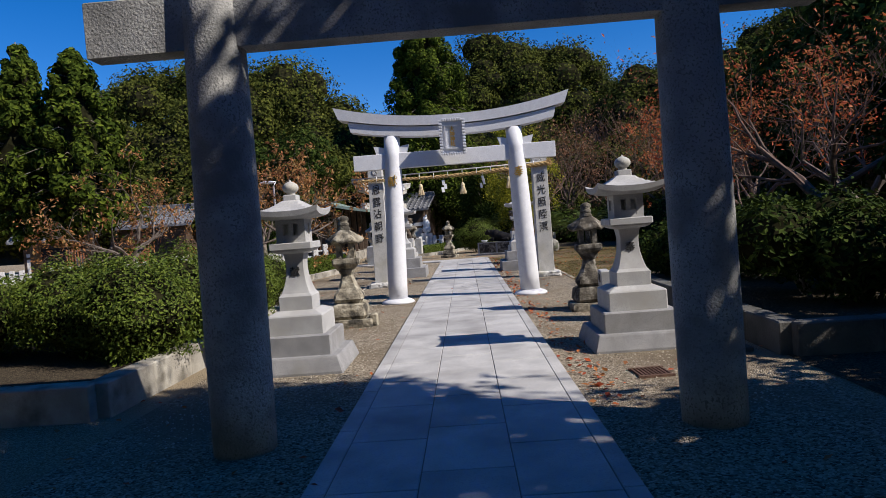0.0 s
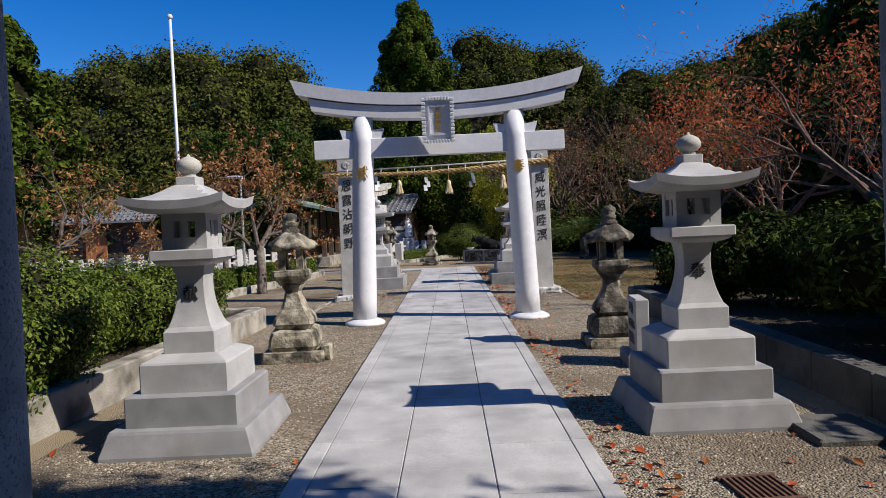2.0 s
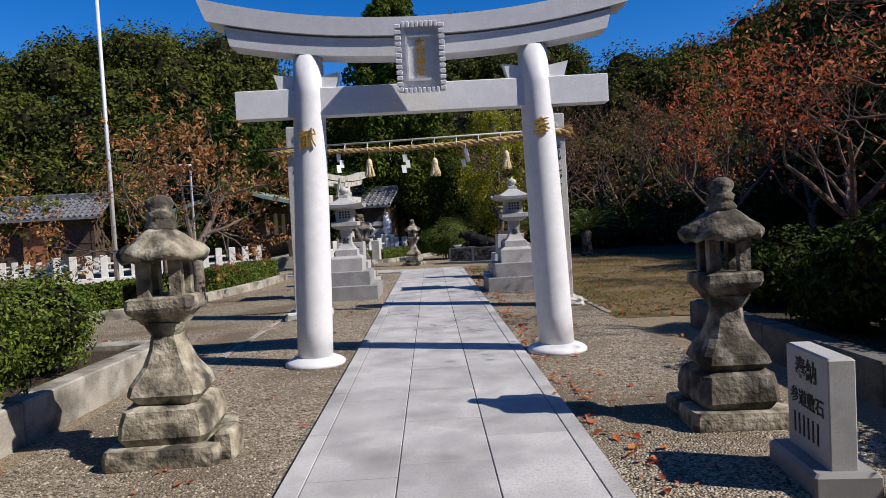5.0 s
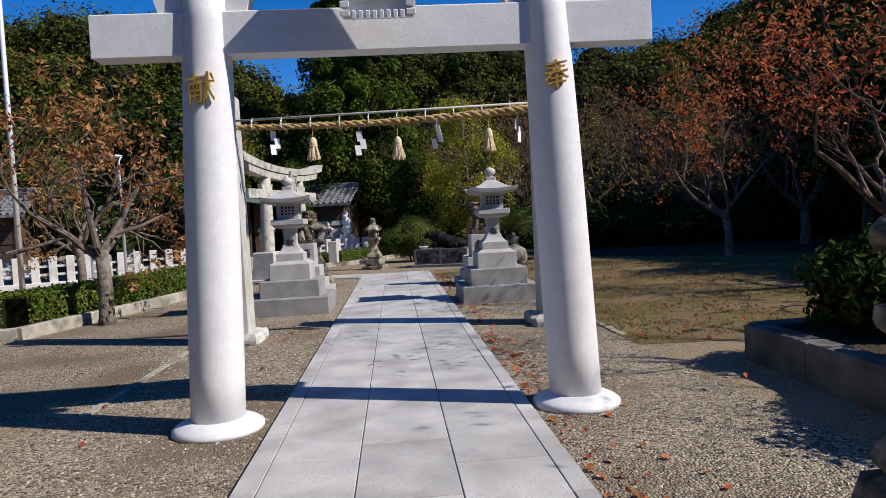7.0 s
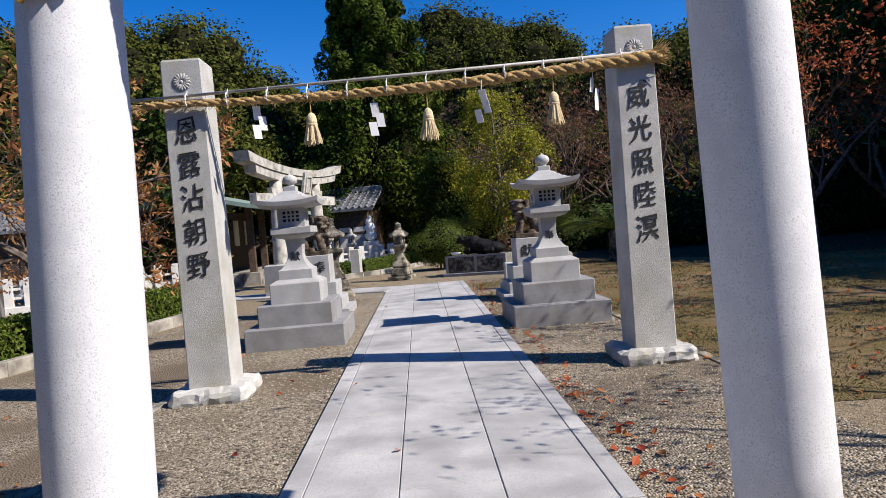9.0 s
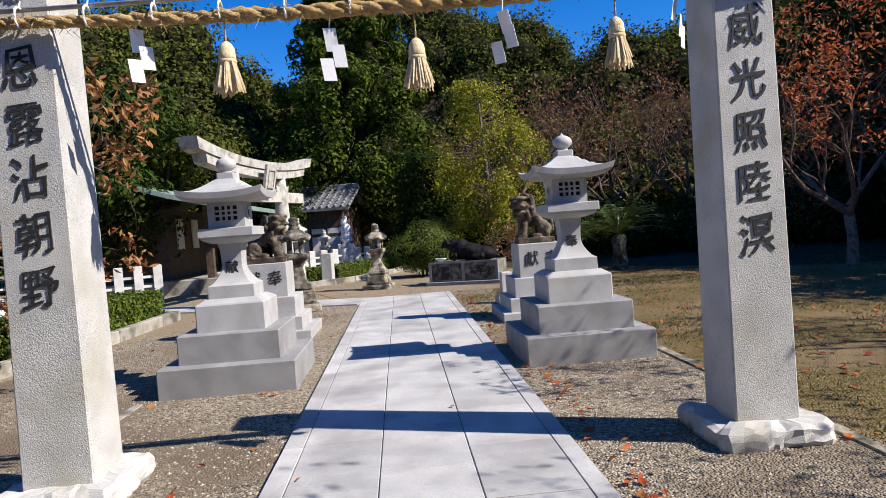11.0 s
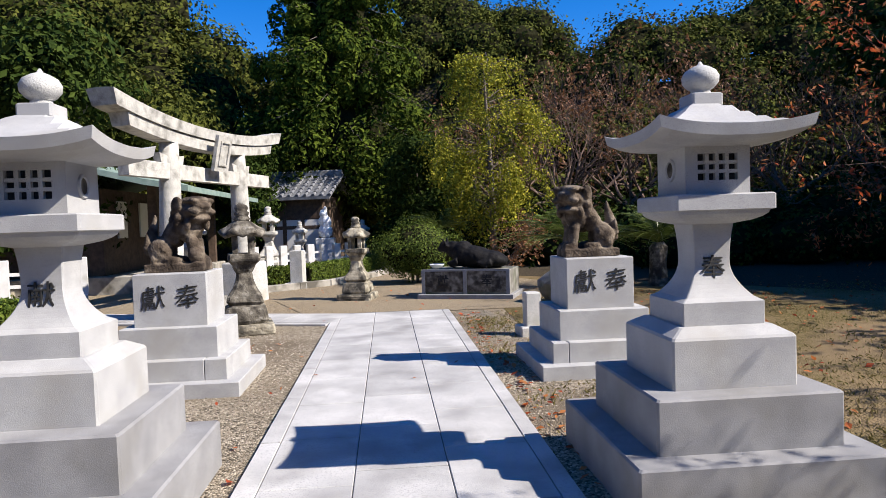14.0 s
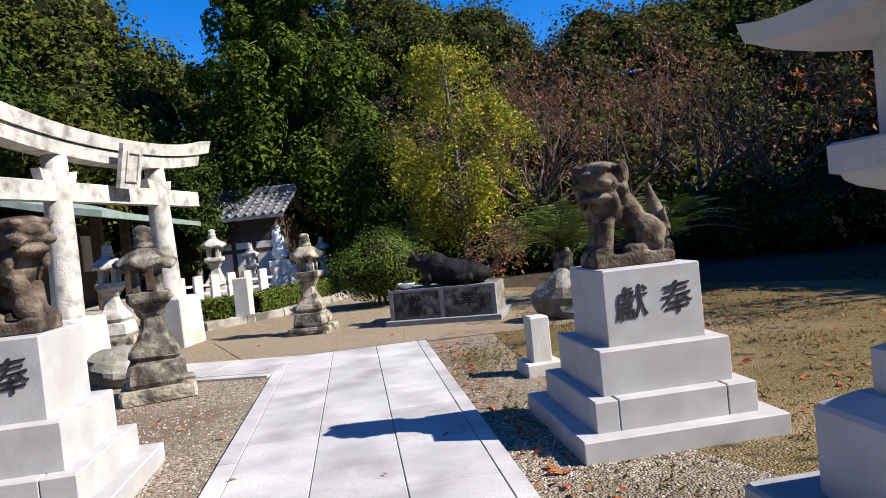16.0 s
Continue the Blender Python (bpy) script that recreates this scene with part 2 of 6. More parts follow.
# ---- building blocks ----
class Geo:
    """Loose vertices and faces that become one mesh."""

    def __init__(self):
        self.v, self.f = [], []

    def add(self, verts, faces):
        n = len(self.v)
        self.v.extend(tuple(p) for p in verts)
        self.f.extend(tuple(i + n for i in q) for q in faces)

    def box(self, x0, x1, y0, y1, z0, z1, bevel=0.0, taper=0.0):
        """A block; bevel softens the upper edges and the upright corners."""
        b, t = bevel, taper
        if b <= 0:
            rings = [(x0, x1, y0, y1, z0), (x0 + t, x1 - t, y0 + t, y1 - t, z1)]
            self.add([p for a, c, d, e, z in rings for p in ((a, d, z), (c, d, z), (c, e, z), (a, e, z))],
                     [(3, 2, 1, 0), (4, 5, 6, 7), (0, 1, 5, 4), (1, 2, 6, 5), (2, 3, 7, 6), (3, 0, 4, 7)])
            return
        rows = []
        for ins, z, tt in ((0, z0, 0), (0, z1 - b, t), (b, z1, t)):
            a, c, d, e = x0 + ins + tt, x1 - ins - tt, y0 + ins + tt, y1 - ins - tt
            k = b * 0.6
            rows.append([(a + k, d, z), (c - k, d, z), (c, d + k, z), (c, e - k, z), (c - k, e, z), (a + k, e, z), (a, e - k, z), (a, d + k, z)])
        self.loft(rows)

    def loft(self, rows, cap=True):
        n = len(rows[0])
        faces = [(r * n + i, r * n + (i + 1) % n, (r + 1) * n + (i + 1) % n, (r + 1) * n + i) for r in range(len(rows) - 1) for i in range(n)]
        if cap:
            faces += [tuple(reversed(range(n))), tuple((len(rows) - 1) * n + i for i in range(n))]
        self.add([p for row in rows for p in row], faces)

    def square(self, profile, cx=0.0, cy=0.0, k=0.012):
        """A square shaft from (z, half width) pairs, with eased corners."""
        rows = []
        for z, h in profile:
            q = min(k, h * 0.3)
            rows.append([(cx - h + q, cy - h, z), (cx + h - q, cy - h, z), (cx + h, cy - h + q, z), (cx + h, cy + h - q, z),
                         (cx + h - q, cy + h, z), (cx - h + q, cy + h, z), (cx - h, cy + h - q, z), (cx - h, cy - h + q, z)])
        self.loft(rows)

    def lathe(self, profile, cx=0.0, cy=0.0, n=20):
        self.loft([[(cx + r * math.cos(2 * math.pi * i / n), cy + r * math.sin(2 * math.pi * i / n), z) for i in range(n)] for z, r in profile])

    def tube(self, pts, radii, n=6, cap=True):
        rows = []
        pts = [Vector(p) for p in pts]
        for i, p in enumerate(pts):
            d = (pts[min(i + 1, len(pts) - 1)] - pts[max(i - 1, 0)]).normalized()
            a = d.orthogonal().normalized() if abs(d.z) > 0.95 else d.cross(Vector((0, 0, 1))).normalized()
            b = d.cross(a)
            r = radii[i] if hasattr(radii, "__len__") else radii
            rows.append([tuple(p + (a * math.cos(2 * math.pi * k / n) + b * math.sin(2 * math.pi * k / n)) * r) for k in range(n)])
        self.loft([list(reversed(r)) for r in rows], cap)

    def ball(self, c, r, seg=10, turn=None):
        rings = max(4, seg // 2 + 1)
        rows = []
        for j in range(rings + 1):
            th = math.pi * (0.02 + 0.96 * j / rings)
            rows.append([Vector((r[0] * math.sin(th) * math.cos(2 * math.pi * i / seg), r[1] * math.sin(th) * math.sin(2 * math.pi * i / seg), -r[2] * math.cos(th))) for i in range(seg)])
        m = turn or Matrix.Identity(3)
        self.loft([[tuple(m @ p + Vector(c)) for p in row] for row in rows])

    def quads(self, centres, normals, sizes, rng, aspect=0.5):
        """Many small kite-shaped leaves."""
        c, nrm = np.asarray(centres, float), np.asarray(normals, float)
        k = len(c)
        rnd = rng.normal(size=(k, 3))
        a = np.cross(nrm, rnd)
        a /= np.linalg.norm(a, axis=1, keepdims=True) + 1e-9
        b = np.cross(nrm, a)
        b /= np.linalg.norm(b, axis=1, keepdims=True) + 1e-9
        s = np.asarray(sizes, float).reshape(-1, 1)
        up = nrm / (np.linalg.norm(nrm, axis=1, keepdims=True) + 1e-9)
        v = np.stack([c - a * s, c - b * s * aspect + up * s * 0.15, c + a * s, c + b * s * aspect + up * s * 0.15], 1).reshape(-1, 3)
        n0 = len(self.v)
        self.v.extend(map(tuple, v.tolist()))
        i = np.arange(k)[:, None] * 4 + n0
        self.f.extend(map(tuple, (i + np.arange(4)).tolist()))

    def flakes(self, centres, normals, sizes, rng):
        """Many small three-cornered leaf tufts, for crowns far off."""
        c, nrm = np.asarray(centres, float), np.asarray(normals, float)
        k = len(c)
        a = np.cross(nrm, rng.normal(size=(k, 3)))
        a /= np.linalg.norm(a, axis=1, keepdims=True) + 1e-9
        b = np.cross(nrm, a)
        b /= np.linalg.norm(b, axis=1, keepdims=True) + 1e-9
        s = np.asarray(sizes, float).reshape(-1, 1)
        v = np.stack([c - a * s, c + a * s * 0.7 - b * s * 0.75, c + a * s * 0.5 + b * s * 0.85], 1).reshape(-1, 3)
        n0 = len(self.v)
        self.v.extend(map(tuple, v.tolist()))
        self.f.extend(map(tuple, (np.arange(k)[:, None] * 3 + n0 + np.arange(3)).tolist()))

    def mesh(self, name, mat, smooth=False):
        me = bpy.data.meshes.new(name)
        me.from_pydata(self.v, [], self.f)
        me.materials.append(mat)
        if smooth:
            me.polygons.foreach_set("use_smooth", [True] * len(me.polygons))
        me.update()
        return me


def thing(name, label, category, m=None, group="", kind=""):
    ob = new(name)
    ob.empty_display_size = 0.1
    if m is not None:
        ob.matrix_basis = m
    return tagged(ob, label, category, group, kind)


def part(name, geo, mat, parent=None, label="", smooth=False, m=None):
    ob = new(name, geo.mesh(name, mat, smooth) if isinstance(geo, Geo) else geo)
    if parent is not None:
        ob.parent = parent
    if m is not None:
        ob.matrix_basis = m
    if label:
        ob["label"] = label
    return ob


def solo(name, geo, mat, label, category, kind="", smooth=False, m=None, group=""):
    return tagged(part(name, geo, mat, None, "", smooth, m), label, category, group, kind)


def lettering(name, text, size, mat, parent, m, depth=0.004, bold=0.0, label="", brush=0.0, narrow=1.0):
    """Raised writing in the built-in font, as a mesh; brush makes the strokes uneven, as if painted."""
    cu = bpy.data.curves.new(name, "FONT")
    cu.body, cu.size, cu.align_x, cu.align_y, cu.extrude, cu.offset, cu.resolution_u = text, size, "CENTER", "CENTER", depth, bold, 3
    tmp = bpy.data.objects.new(name, cu)
    scene.collection.objects.link(tmp)
    me = bpy.data.meshes.new_from_object(tmp.evaluated_get(bpy.context.evaluated_depsgraph_get()))
    bpy.data.objects.remove(tmp)
    if brush:
        k = len(text) * 3.7 + ord(text[0]) % 97
        for v in me.vertices:
            q = Vector((v.co.x / size * 3.2 + k, v.co.y / size * 3.2, 0))
            q2 = Vector((v.co.x / size * 11 - k, v.co.y / size * 11, 4))
            d, d2 = noise.noise_vector(q), noise.noise_vector(q2)
            v.co.x = (v.co.x + (d.x * 1.3 + d2.x * 0.7) * brush * size) * narrow
            v.co.y = v.co.y + (d.y * 1.3 + d2.y * 0.7) * brush * size + v.co.x * 0.14
    me.materials.clear()
    me.materials.append(mat)
    return part(name, me, mat, parent, label, False, m)


FACE = pose(0, 0, 0, 90)  # upright, facing -y


# ---- ground and paving ----
g = Geo()
g.add([(-900, -900, 0), (900, -900, 0), (900, 1200, 0), (-900, 1200, 0)], [(0, 1, 2, 3)])
solo("ground", g, M["earth"], "bare brown earth with dry patches", "ground", "structure")


def sheet(name, pts, z, mat, label):
    g = Geo()
    g.add([(x, y, z) for x, y in pts], [tuple(range(len(pts)))])
    return solo(name, g, mat, label, "ground", "structure")


sheet("gravel_bed", [(-2.9, -9), (3.3, -9), (3.25, 5), (3.0, 9), (2.87, 16), (2.87, 19.2), (2.6, 21.3), (2.0, 23), (1.9, 27.2), (-1.7, 27.2), (-2.6, 25.5), (-4.3, 23.5), (-4.8, 20.8), (-5.5, 18.2), (-7.2, 17.3), (-6.8, 13.6), (-2.9, 13.3), (-2.75, 9)], 0.004, M["gravel"], "loose grey gravel beside the stone path")
sheet("lawn", [(2.87, 14.6), (7, 14.2), (30, 14), (30, 34), (2.7, 34), (2.2, 27.6), (2.0, 23), (2.6, 21.3), (2.87, 19.2)], 0.006, M["lawn"], "dry patchy lawn strewn with fallen leaves")


# ---- torii ----
def beam(geo, x0, x1, cy, depth, zc, sag, h0, h1, flare=0.0, n=24, lean=0.0):
    """A lintel that curves up towards its ends; lean slants the cut ends."""
    rows = []
    mid, half = (x0 + x1) / 2, (x1 - x0) / 2
    for i in range(n + 1):
        u = -1 + 2 * i / n
        z = zc + sag * abs(u) ** 2.2
        h = h0 + (h1 - h0) * abs(u) ** 2
        d = depth / 2 * (1 + flare * abs(u) ** 2)
        xt = mid + u * (half + lean)
        xb = mid + u * half
        rows.append([(xb, cy - d * 0.9, z), (xb, cy + d * 0.9, z), (xt, cy + d, z + h * 0.94), (xt, cy, z + h), (xt, cy - d, z + h * 0.94)])
    geo.loft(rows)


def torii(label, mat, m, half_gap, lean, r0, r1, top, nuki_z, nuki_h, nuki_half, shima_half, kasa_half, sag, foot=None, wedges=True, tablet=None, foot_mat=None):
    t = thing("torii", label, "torii", m)
    for s in (-1, 1):
        g = Geo()
        rows = []
        for i in range(9):
            u = i / 8
            r = r0 + (r1 - r0) * u + 0.012 * math.sin(u * math.pi)
            cx = s * (half_gap - lean * u)
            rows.append([(cx + r * math.cos(2 * math.pi * k / 28), r * math.sin(2 * math.pi * k / 28), u * (top + 0.06)) for k in range(28)])
        g.loft(rows)
        part("column", g, mat, t, "", True)
        if foot == "round":
            g = Geo()
            g.lathe([(0, r0 + 0.14), (0.035, r0 + 0.14), (0.06, r0 + 0.11), (0.10, r0 + 0.02)], s * half_gap, 0, 32)
            part("base_ring", g, mat, t, "", True)
        if foot == "block":
            g = Geo()
            g.box(s * half_gap - 0.36, s * half_gap + 0.36, -0.36, 0.36, 0, 0.85, 0.03, 0.02)
            part("base_block", g, foot_mat, t, "tall pale granite base block")
    g = Geo()
    nx = nuki_half
    g.box(-nx, nx, -0.1, 0.1, nuki_z, nuki_z + nuki_h, 0.008)
    part("tie_beam", g, mat, t)
    if wedges:
        for s in (-1, 1):
            cx = s * (half_gap - lean * nuki_z / top)
            for e in (-1, 1):
                g = Geo()
                a, b = cx + e * r1 * 0.6, cx + e * (r1 + 0.2)
                z = nuki_z + nuki_h
                g.loft([[(a, -0.07, z), (b - e * 0.05, -0.07, z), (b, -0.07, z + 0.17), (a, -0.07, z + 0.12)][::e], [(a, 0.07, z), (b - e * 0.05, 0.07, z), (b, 0.07, z + 0.17), (a, 0.07, z + 0.12)][::e]][::-1])
                part("wedge", g, mat, t)
    g = Geo()
    beam(g, -shima_half, shima_half, 0, 0.34, top, sag * 0.62, 0.20, 0.22, 0.05, lean=0.05)
    part("lower_lintel", g, mat, t)
    g = Geo()
    beam(g, -kasa_half, kasa_half, 0, 0.46, top + 0.21, sag * 0.8, 0.2, 0.26, 0.05, lean=0.09)
    part("top_lintel", g, mat, t)
    return t


def tablet_of(parent, mat, z0, z1, half, y, tilt, chars, frame_teeth=True):
    holder = new("name_tablet")
    holder.empty_display_size = 0.1
    holder.parent = parent
    holder.matrix_basis = pose(0, y, z0, tilt)
    h = z1 - z0
    g = Geo()
    g.box(-half, half, 0.0, 0.07, 0, h)
    g.box(-half * 0.62, -half * 0.52, -0.025, 0.0, 0.16 * h, 0.84 * h)
    g.box(half * 0.52, half * 0.62, -0.025, 0.0, 0.16 * h, 0.84 * h)
    g.box(-half * 0.52, half * 0.52, -0.025, 0.0, 0.16 * h, 0.2 * h)
    g.box(-half * 0.52, half * 0.52, -0.025, 0.0, 0.8 * h, 0.84 * h)
    part("board", g, mat, holder)
    if frame_teeth:
        g = Geo()
        w = half * 0.2
        n = 12
        for i in range(n):
            z = (i + 0.5) / n * h
            for s in (-1, 1):
                g.box(min(s * half * 0.8, s * half * 1.06), max(s * half * 0.8, s * half * 1.06), -0.05, 0.0, z - h / n * 0.33, z + h / n * 0.33, 0.006)
        for i in range(8):
            x = -half * 0.78 + (i + 0.5) / 8 * half * 1.56
            for zz in (-0.02 * h, 0.94 * h):
                g.box(x - half * 0.066, x + half * 0.066, -0.05, 0.0, zz, zz + 0.08 * h, 0.006)
        part("carved_rim", g, mat, holder)
    for i, c in enumerate(chars):
        lettering("inscription", c, h * 0.145, M["gold"], holder, pose(0, -0.006, h * (0.71 - 0.14 * i)) @ FACE, 0.004, 0.002, "gold characters")
    return holder


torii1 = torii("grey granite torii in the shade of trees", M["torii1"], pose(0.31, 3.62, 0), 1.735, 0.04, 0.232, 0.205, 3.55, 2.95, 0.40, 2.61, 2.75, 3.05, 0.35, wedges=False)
torii2 = torii("white painted torii with a name tablet", M["white"], pose(0.215, 12.55, 0), 1.385, 0.125, 0.2, 0.165, 3.40, 2.797, 0.31, 2.08, 2.08, 2.31, 0.31, foot="round")
tablet_of(torii2, M["white"], 2.965, 3.68, 0.25, -0.3, 8, "大神神社")
for s, c in ((-1, "献"), (1, "奉")):
    lettering("gilt_character", c, 0.23, M["gold"], torii2, pose(s * 1.293, -0.197, 2.52, 0, 0, 0) @ FACE, 0.012, 0.0, "gold character on the column", 0.03, 0.9)
D3 = Vector((1.4, 4.7, 0)).normalized()
M3 = Matrix.Translation((-3.22, 29.03, 0)) @ pose(0, 0, 0, 0, 0, math.degrees(math.atan2(D3.y, D3.x)))
torii3 = torii("weathered stone torii blackened by lichen", M["t3"], M3, 1.28, 0.1, 0.2, 0.16, 3.05, 2.46, 0.27, 2.4, 2.4, 2.75, 0.3, foot="block", foot_mat=M["granite2"])
tablet_of(torii3, M["t3"], 2.66, 3.34, 0.25, -0.3, 12, "", False)


# ---- stone lanterns ----
def roof_shape(geo, half, z_eave, thick, z_top, neck, lift, under):
    """A square roof with sagging slopes and lifted corners."""
    n = 14
    us = [-1 + 2 * i / n for i in range(n + 1)]

    def rise(u, v):
        return lift * (abs(u) * abs(v)) ** 2.5

    top, low = [], []
    for v in us:
        for u in us:
            r = max(abs(u), abs(v))
            t = max(0.0, (1 - r) / (1 - neck / half)) if r > neck / half else 1.0
            z = z_eave + thick + (z_top - z_eave - thick) * (0.42 * t + 0.58 * t ** 1.9) + rise(u, v) + 0.35 * lift * max(abs(u), abs(v)) ** 6
            top.append((u * half, v * half, z))
            zb = z_eave + rise(u, v) + 0.35 * lift * r ** 6 - max(0, 1 - r) * (under if r > 0.4 else under)
            low.append((u * half * 0.97, v * half * 0.97, zb))
    k = n + 1
    faces = [(j * k + i, j * k + i + 1, (j + 1) * k + i + 1, (j + 1) * k + i) for j in range(n) for i in range(n)]
    o = k * k
    faces += [tuple(o + q for q in reversed(f)) for f in faces]
    edge = [i for i in range(k)] + [j * k + n for j in range(1, k)] + [n * k + i for i in range(n - 1, -1, -1)] + [j * k for j in range(n - 1, 0, -1)]
    faces += [(edge[(i + 1) % len(edge)], edge[i], o + edge[i], o + edge[(i + 1) % len(edge)]) for i in range(len(edge))]
    geo.add(top + low, faces)


def finial(geo, z, r, h):
    geo.lathe([(z, r * 0.5), (z + 0.015, r * 0.55), (z + 0.03, r * 0.5), (z + h * 0.22, r * 0.72), (z + h * 0.38, r * 0.97), (z + h * 0.55, r), (z + h * 0.72, r * 0.82), (z + h * 0.84, r * 0.45), (z + h * 0.90, r * 0.16), (z + h, r * 0.06)], n=22)


def lantern(label, m, steps, block, waist, cap, box, roof, ball, char, grille, flare=0.0, group=""):
    """A granite lantern: stepped foot, waisted shaft, platform, fire box, roof, jewel."""
    t = thing("stone_lantern", label, "stone lantern", m, group)
    for i, (z0, z1, h) in enumerate(steps):
        g = Geo()
        if i == len(steps) - 1:
            g.square([(z0, h), (z1 - 0.06, h), (z1 - 0.045, h - 0.01), (z1, block[2] + 0.03)])
        elif i == 0 and flare:
            g.square([(z0, h), (z0 + 0.03, h), (z1 - 0.02, h - flare), (z1, h - flare - 0.012)])
        else:
            g.square([(z0, h), (z1 - 0.012, h), (z1, h - 0.012)])
        part("step", g, M["granite" if i == len(steps) - 1 else "foot"], t)
    z0, z1, h = block
    zw, hw, ht, zt = waist
    prof = [(z0, h), (z1, h)]
    for i in range(1, 11):
        u = i / 10
        prof.append((z1 + (zw - z1) * u, hw + (h * 0.93 - hw) * (1 - u) ** 2.1))
    for i in range(1, 5):
        u = i / 4
        prof.append((zw + (zt - zw) * u, hw + (ht - hw) * u ** 2))
    g = Geo()
    g.square(prof, k=0.006)
    shaft = part("shaft", g, M["granite"], t)
    zc = z1 + (zw - z1) * 0.78
    lettering("inscription", char, h * 0.62, M["ink"], shaft, pose(0, -(hw + (h * 0.93 - hw) * 0.05) - 0.004, zc, -6) @ FACE, 0.008, 0.0, "black carved character")
    c0, c1, ch = cap
    g = Geo()
    g.square([(zt, ht)] + [(zt + (c0 - zt) * u, ht + (ch * 0.93 - ht) * (1 - (1 - u) ** 2) ** 0.8) for u in (0.25, 0.5, 0.75, 1.0)] + [(c0 + 0.006, ch), (c1 - 0.008, ch), (c1, ch - 0.01)])
    part("platform", g, M["granite"], t)
    b0, b1, bh = box
    g = Geo()
    if grille:
        w = bh * 0.62
        pieces = []
        wz0, wz1 = b0 + (b1 - b0) * 0.28, b0 + (b1 - b0) * 0.82
        g.box(-bh + 0.03, bh - 0.03, -bh + 0.035, bh - 0.035, b0, b1)
        for s in (-1, 1):
            ya, yb = sorted((s * bh, s * (bh - 0.036)))
            pieces.append(("side_panel", (-bh, -w, ya, yb, b0, b1)))
            pieces.append(("side_panel", (w, bh, ya, yb, b0, b1)))
            pieces.append(("sill_panel", (-w, w, ya, yb, b0, wz0)))
            pieces.append(("head_panel", (-w, w, ya, yb, wz1, b1)))
            xa, xb = sorted((s * (bh - 0.03), s * bh))
            pieces.append(("side_wall", (xa, xb, -bh + 0.036, bh - 0.036, b0, b1)))
        fb = part("fire_box", g, M["granite"], t)
        for name, size in pieces:
            g = Geo()
            g.box(*size)
            part(name, g, M["granite"], fb)
        ring = [(math.cos(2 * math.pi * i / 24), math.sin(2 * math.pi * i / 24)) for i in range(24)]
        zc = (b0 + b1) / 2 + 0.01
        for s in (-1, 1):
            g = Geo()
            g.loft([[(s * (bh + d), c * r, zc + q * r) for c, q in ring][::s] for d, r in ((0.0, 0.068), (0.012, 0.064), (0.012, 0.05), (0.002, 0.045))])
            part("round_moulding", g, M["granite"], fb)
        for s in (-1, 1):
            for k in range(1, 4):
                x = -w + 2 * w * k / 4
                g = Geo()
                g.box(x - 0.011, x + 0.011, *sorted((s * (bh - 0.008), s * (bh - 0.036))), wz0, wz1)
                part("grille_bar", g, M["granite"], fb)
            for k in range(1, 3):
                z = wz0 + (wz1 - wz0) * k / 3
                g = Geo()
                g.box(-w, w, *sorted((s * (bh - 0.010), s * (bh - 0.036))), z - 0.010, z + 0.010)
                part("grille_bar", g, M["granite"], fb)
        # dark plates and discs paint the shade of hollows on solid stone
        for s in (-1, 1):
            g = Geo()
            g.box(-w, w, *sorted((s * (bh - 0.034), s * (bh - 0.0345))), wz0, wz1)
            part("recess_shade", g, M["darkplate"], fb, "dark plate painting the shade behind the grille")
            g = Geo()
            g.loft([[(s * (bh + d), math.cos(2 * math.pi * i / 20) * 0.046, (b0 + b1) / 2 + 0.01 + math.sin(2 * math.pi * i / 20) * 0.046) for i in range(20)][::s] for d in (0.0005, 0.003)])
            part("round_hole_shade", g, M["olddark"], fb)
    else:
        p = bh * 0.48
        g.box(-bh, bh, -bh, bh, b0 - 0.012, b0 + 0.03)
        fb = part("fire_box", g, M["granite"], t, "open fire box with corner posts")
        for sx in (-1, 1):
            for sy in (-1, 1):
                g = Geo()
                g.box(*sorted((sx * bh, sx * (bh - p))), *sorted((sy * bh, sy * (bh - p))), b0 + 0.03, b1)
                part("corner_post", g, M["granite"], fb)
            for z0, z1 in ((b0 + 0.03, b0 + 0.09), (b1 - 0.075, b1)):
                for turn in (0, 90):
                    g = Geo()
                    g.box(*sorted((sx * bh * 0.98, sx * (bh - p) * 1.02)), -bh + p, bh - p, z0, z1)
                    part("rail", g, M["granite"], fb, m=pose(0, 0, 0, 0, 0, turn))
        for turn in (0, 90, 180, 270):
            g = Geo()
            g.box(-bh * 0.16, bh * 0.16, -bh * 0.94, -bh * 0.7, b0 + 0.09, b1 - 0.075)
            part("mullion", g, M["granite"], fb, m=pose(0, 0, 0, 0, 0, turn))
        g = Geo()
        g.box(-bh + 0.01, bh - 0.01, -bh + 0.01, bh - 0.01, b1 - 0.002, b1 + 0.03)
        part("ceiling_slab", g, M["granite"], fb)
    rh, re, rt, rn = roof
    g = Geo()
    roof_shape(g, rh, re, 0.062, rt, rn, 0.05, 0.03)
    part("roof", g, M["granite"], t)
    g = Geo()
    g.square([(rt - 0.02, rn + 0.008), (rt + 0.045, rn + 0.008), (rt + 0.05, rn)])
    part("collar", g, M["granite"], t)
    g = Geo()
    finial(g, rt + 0.045, *ball)
    part("jewel", g, M["granite2"], t, "onion-shaped stone jewel", True)
    return t


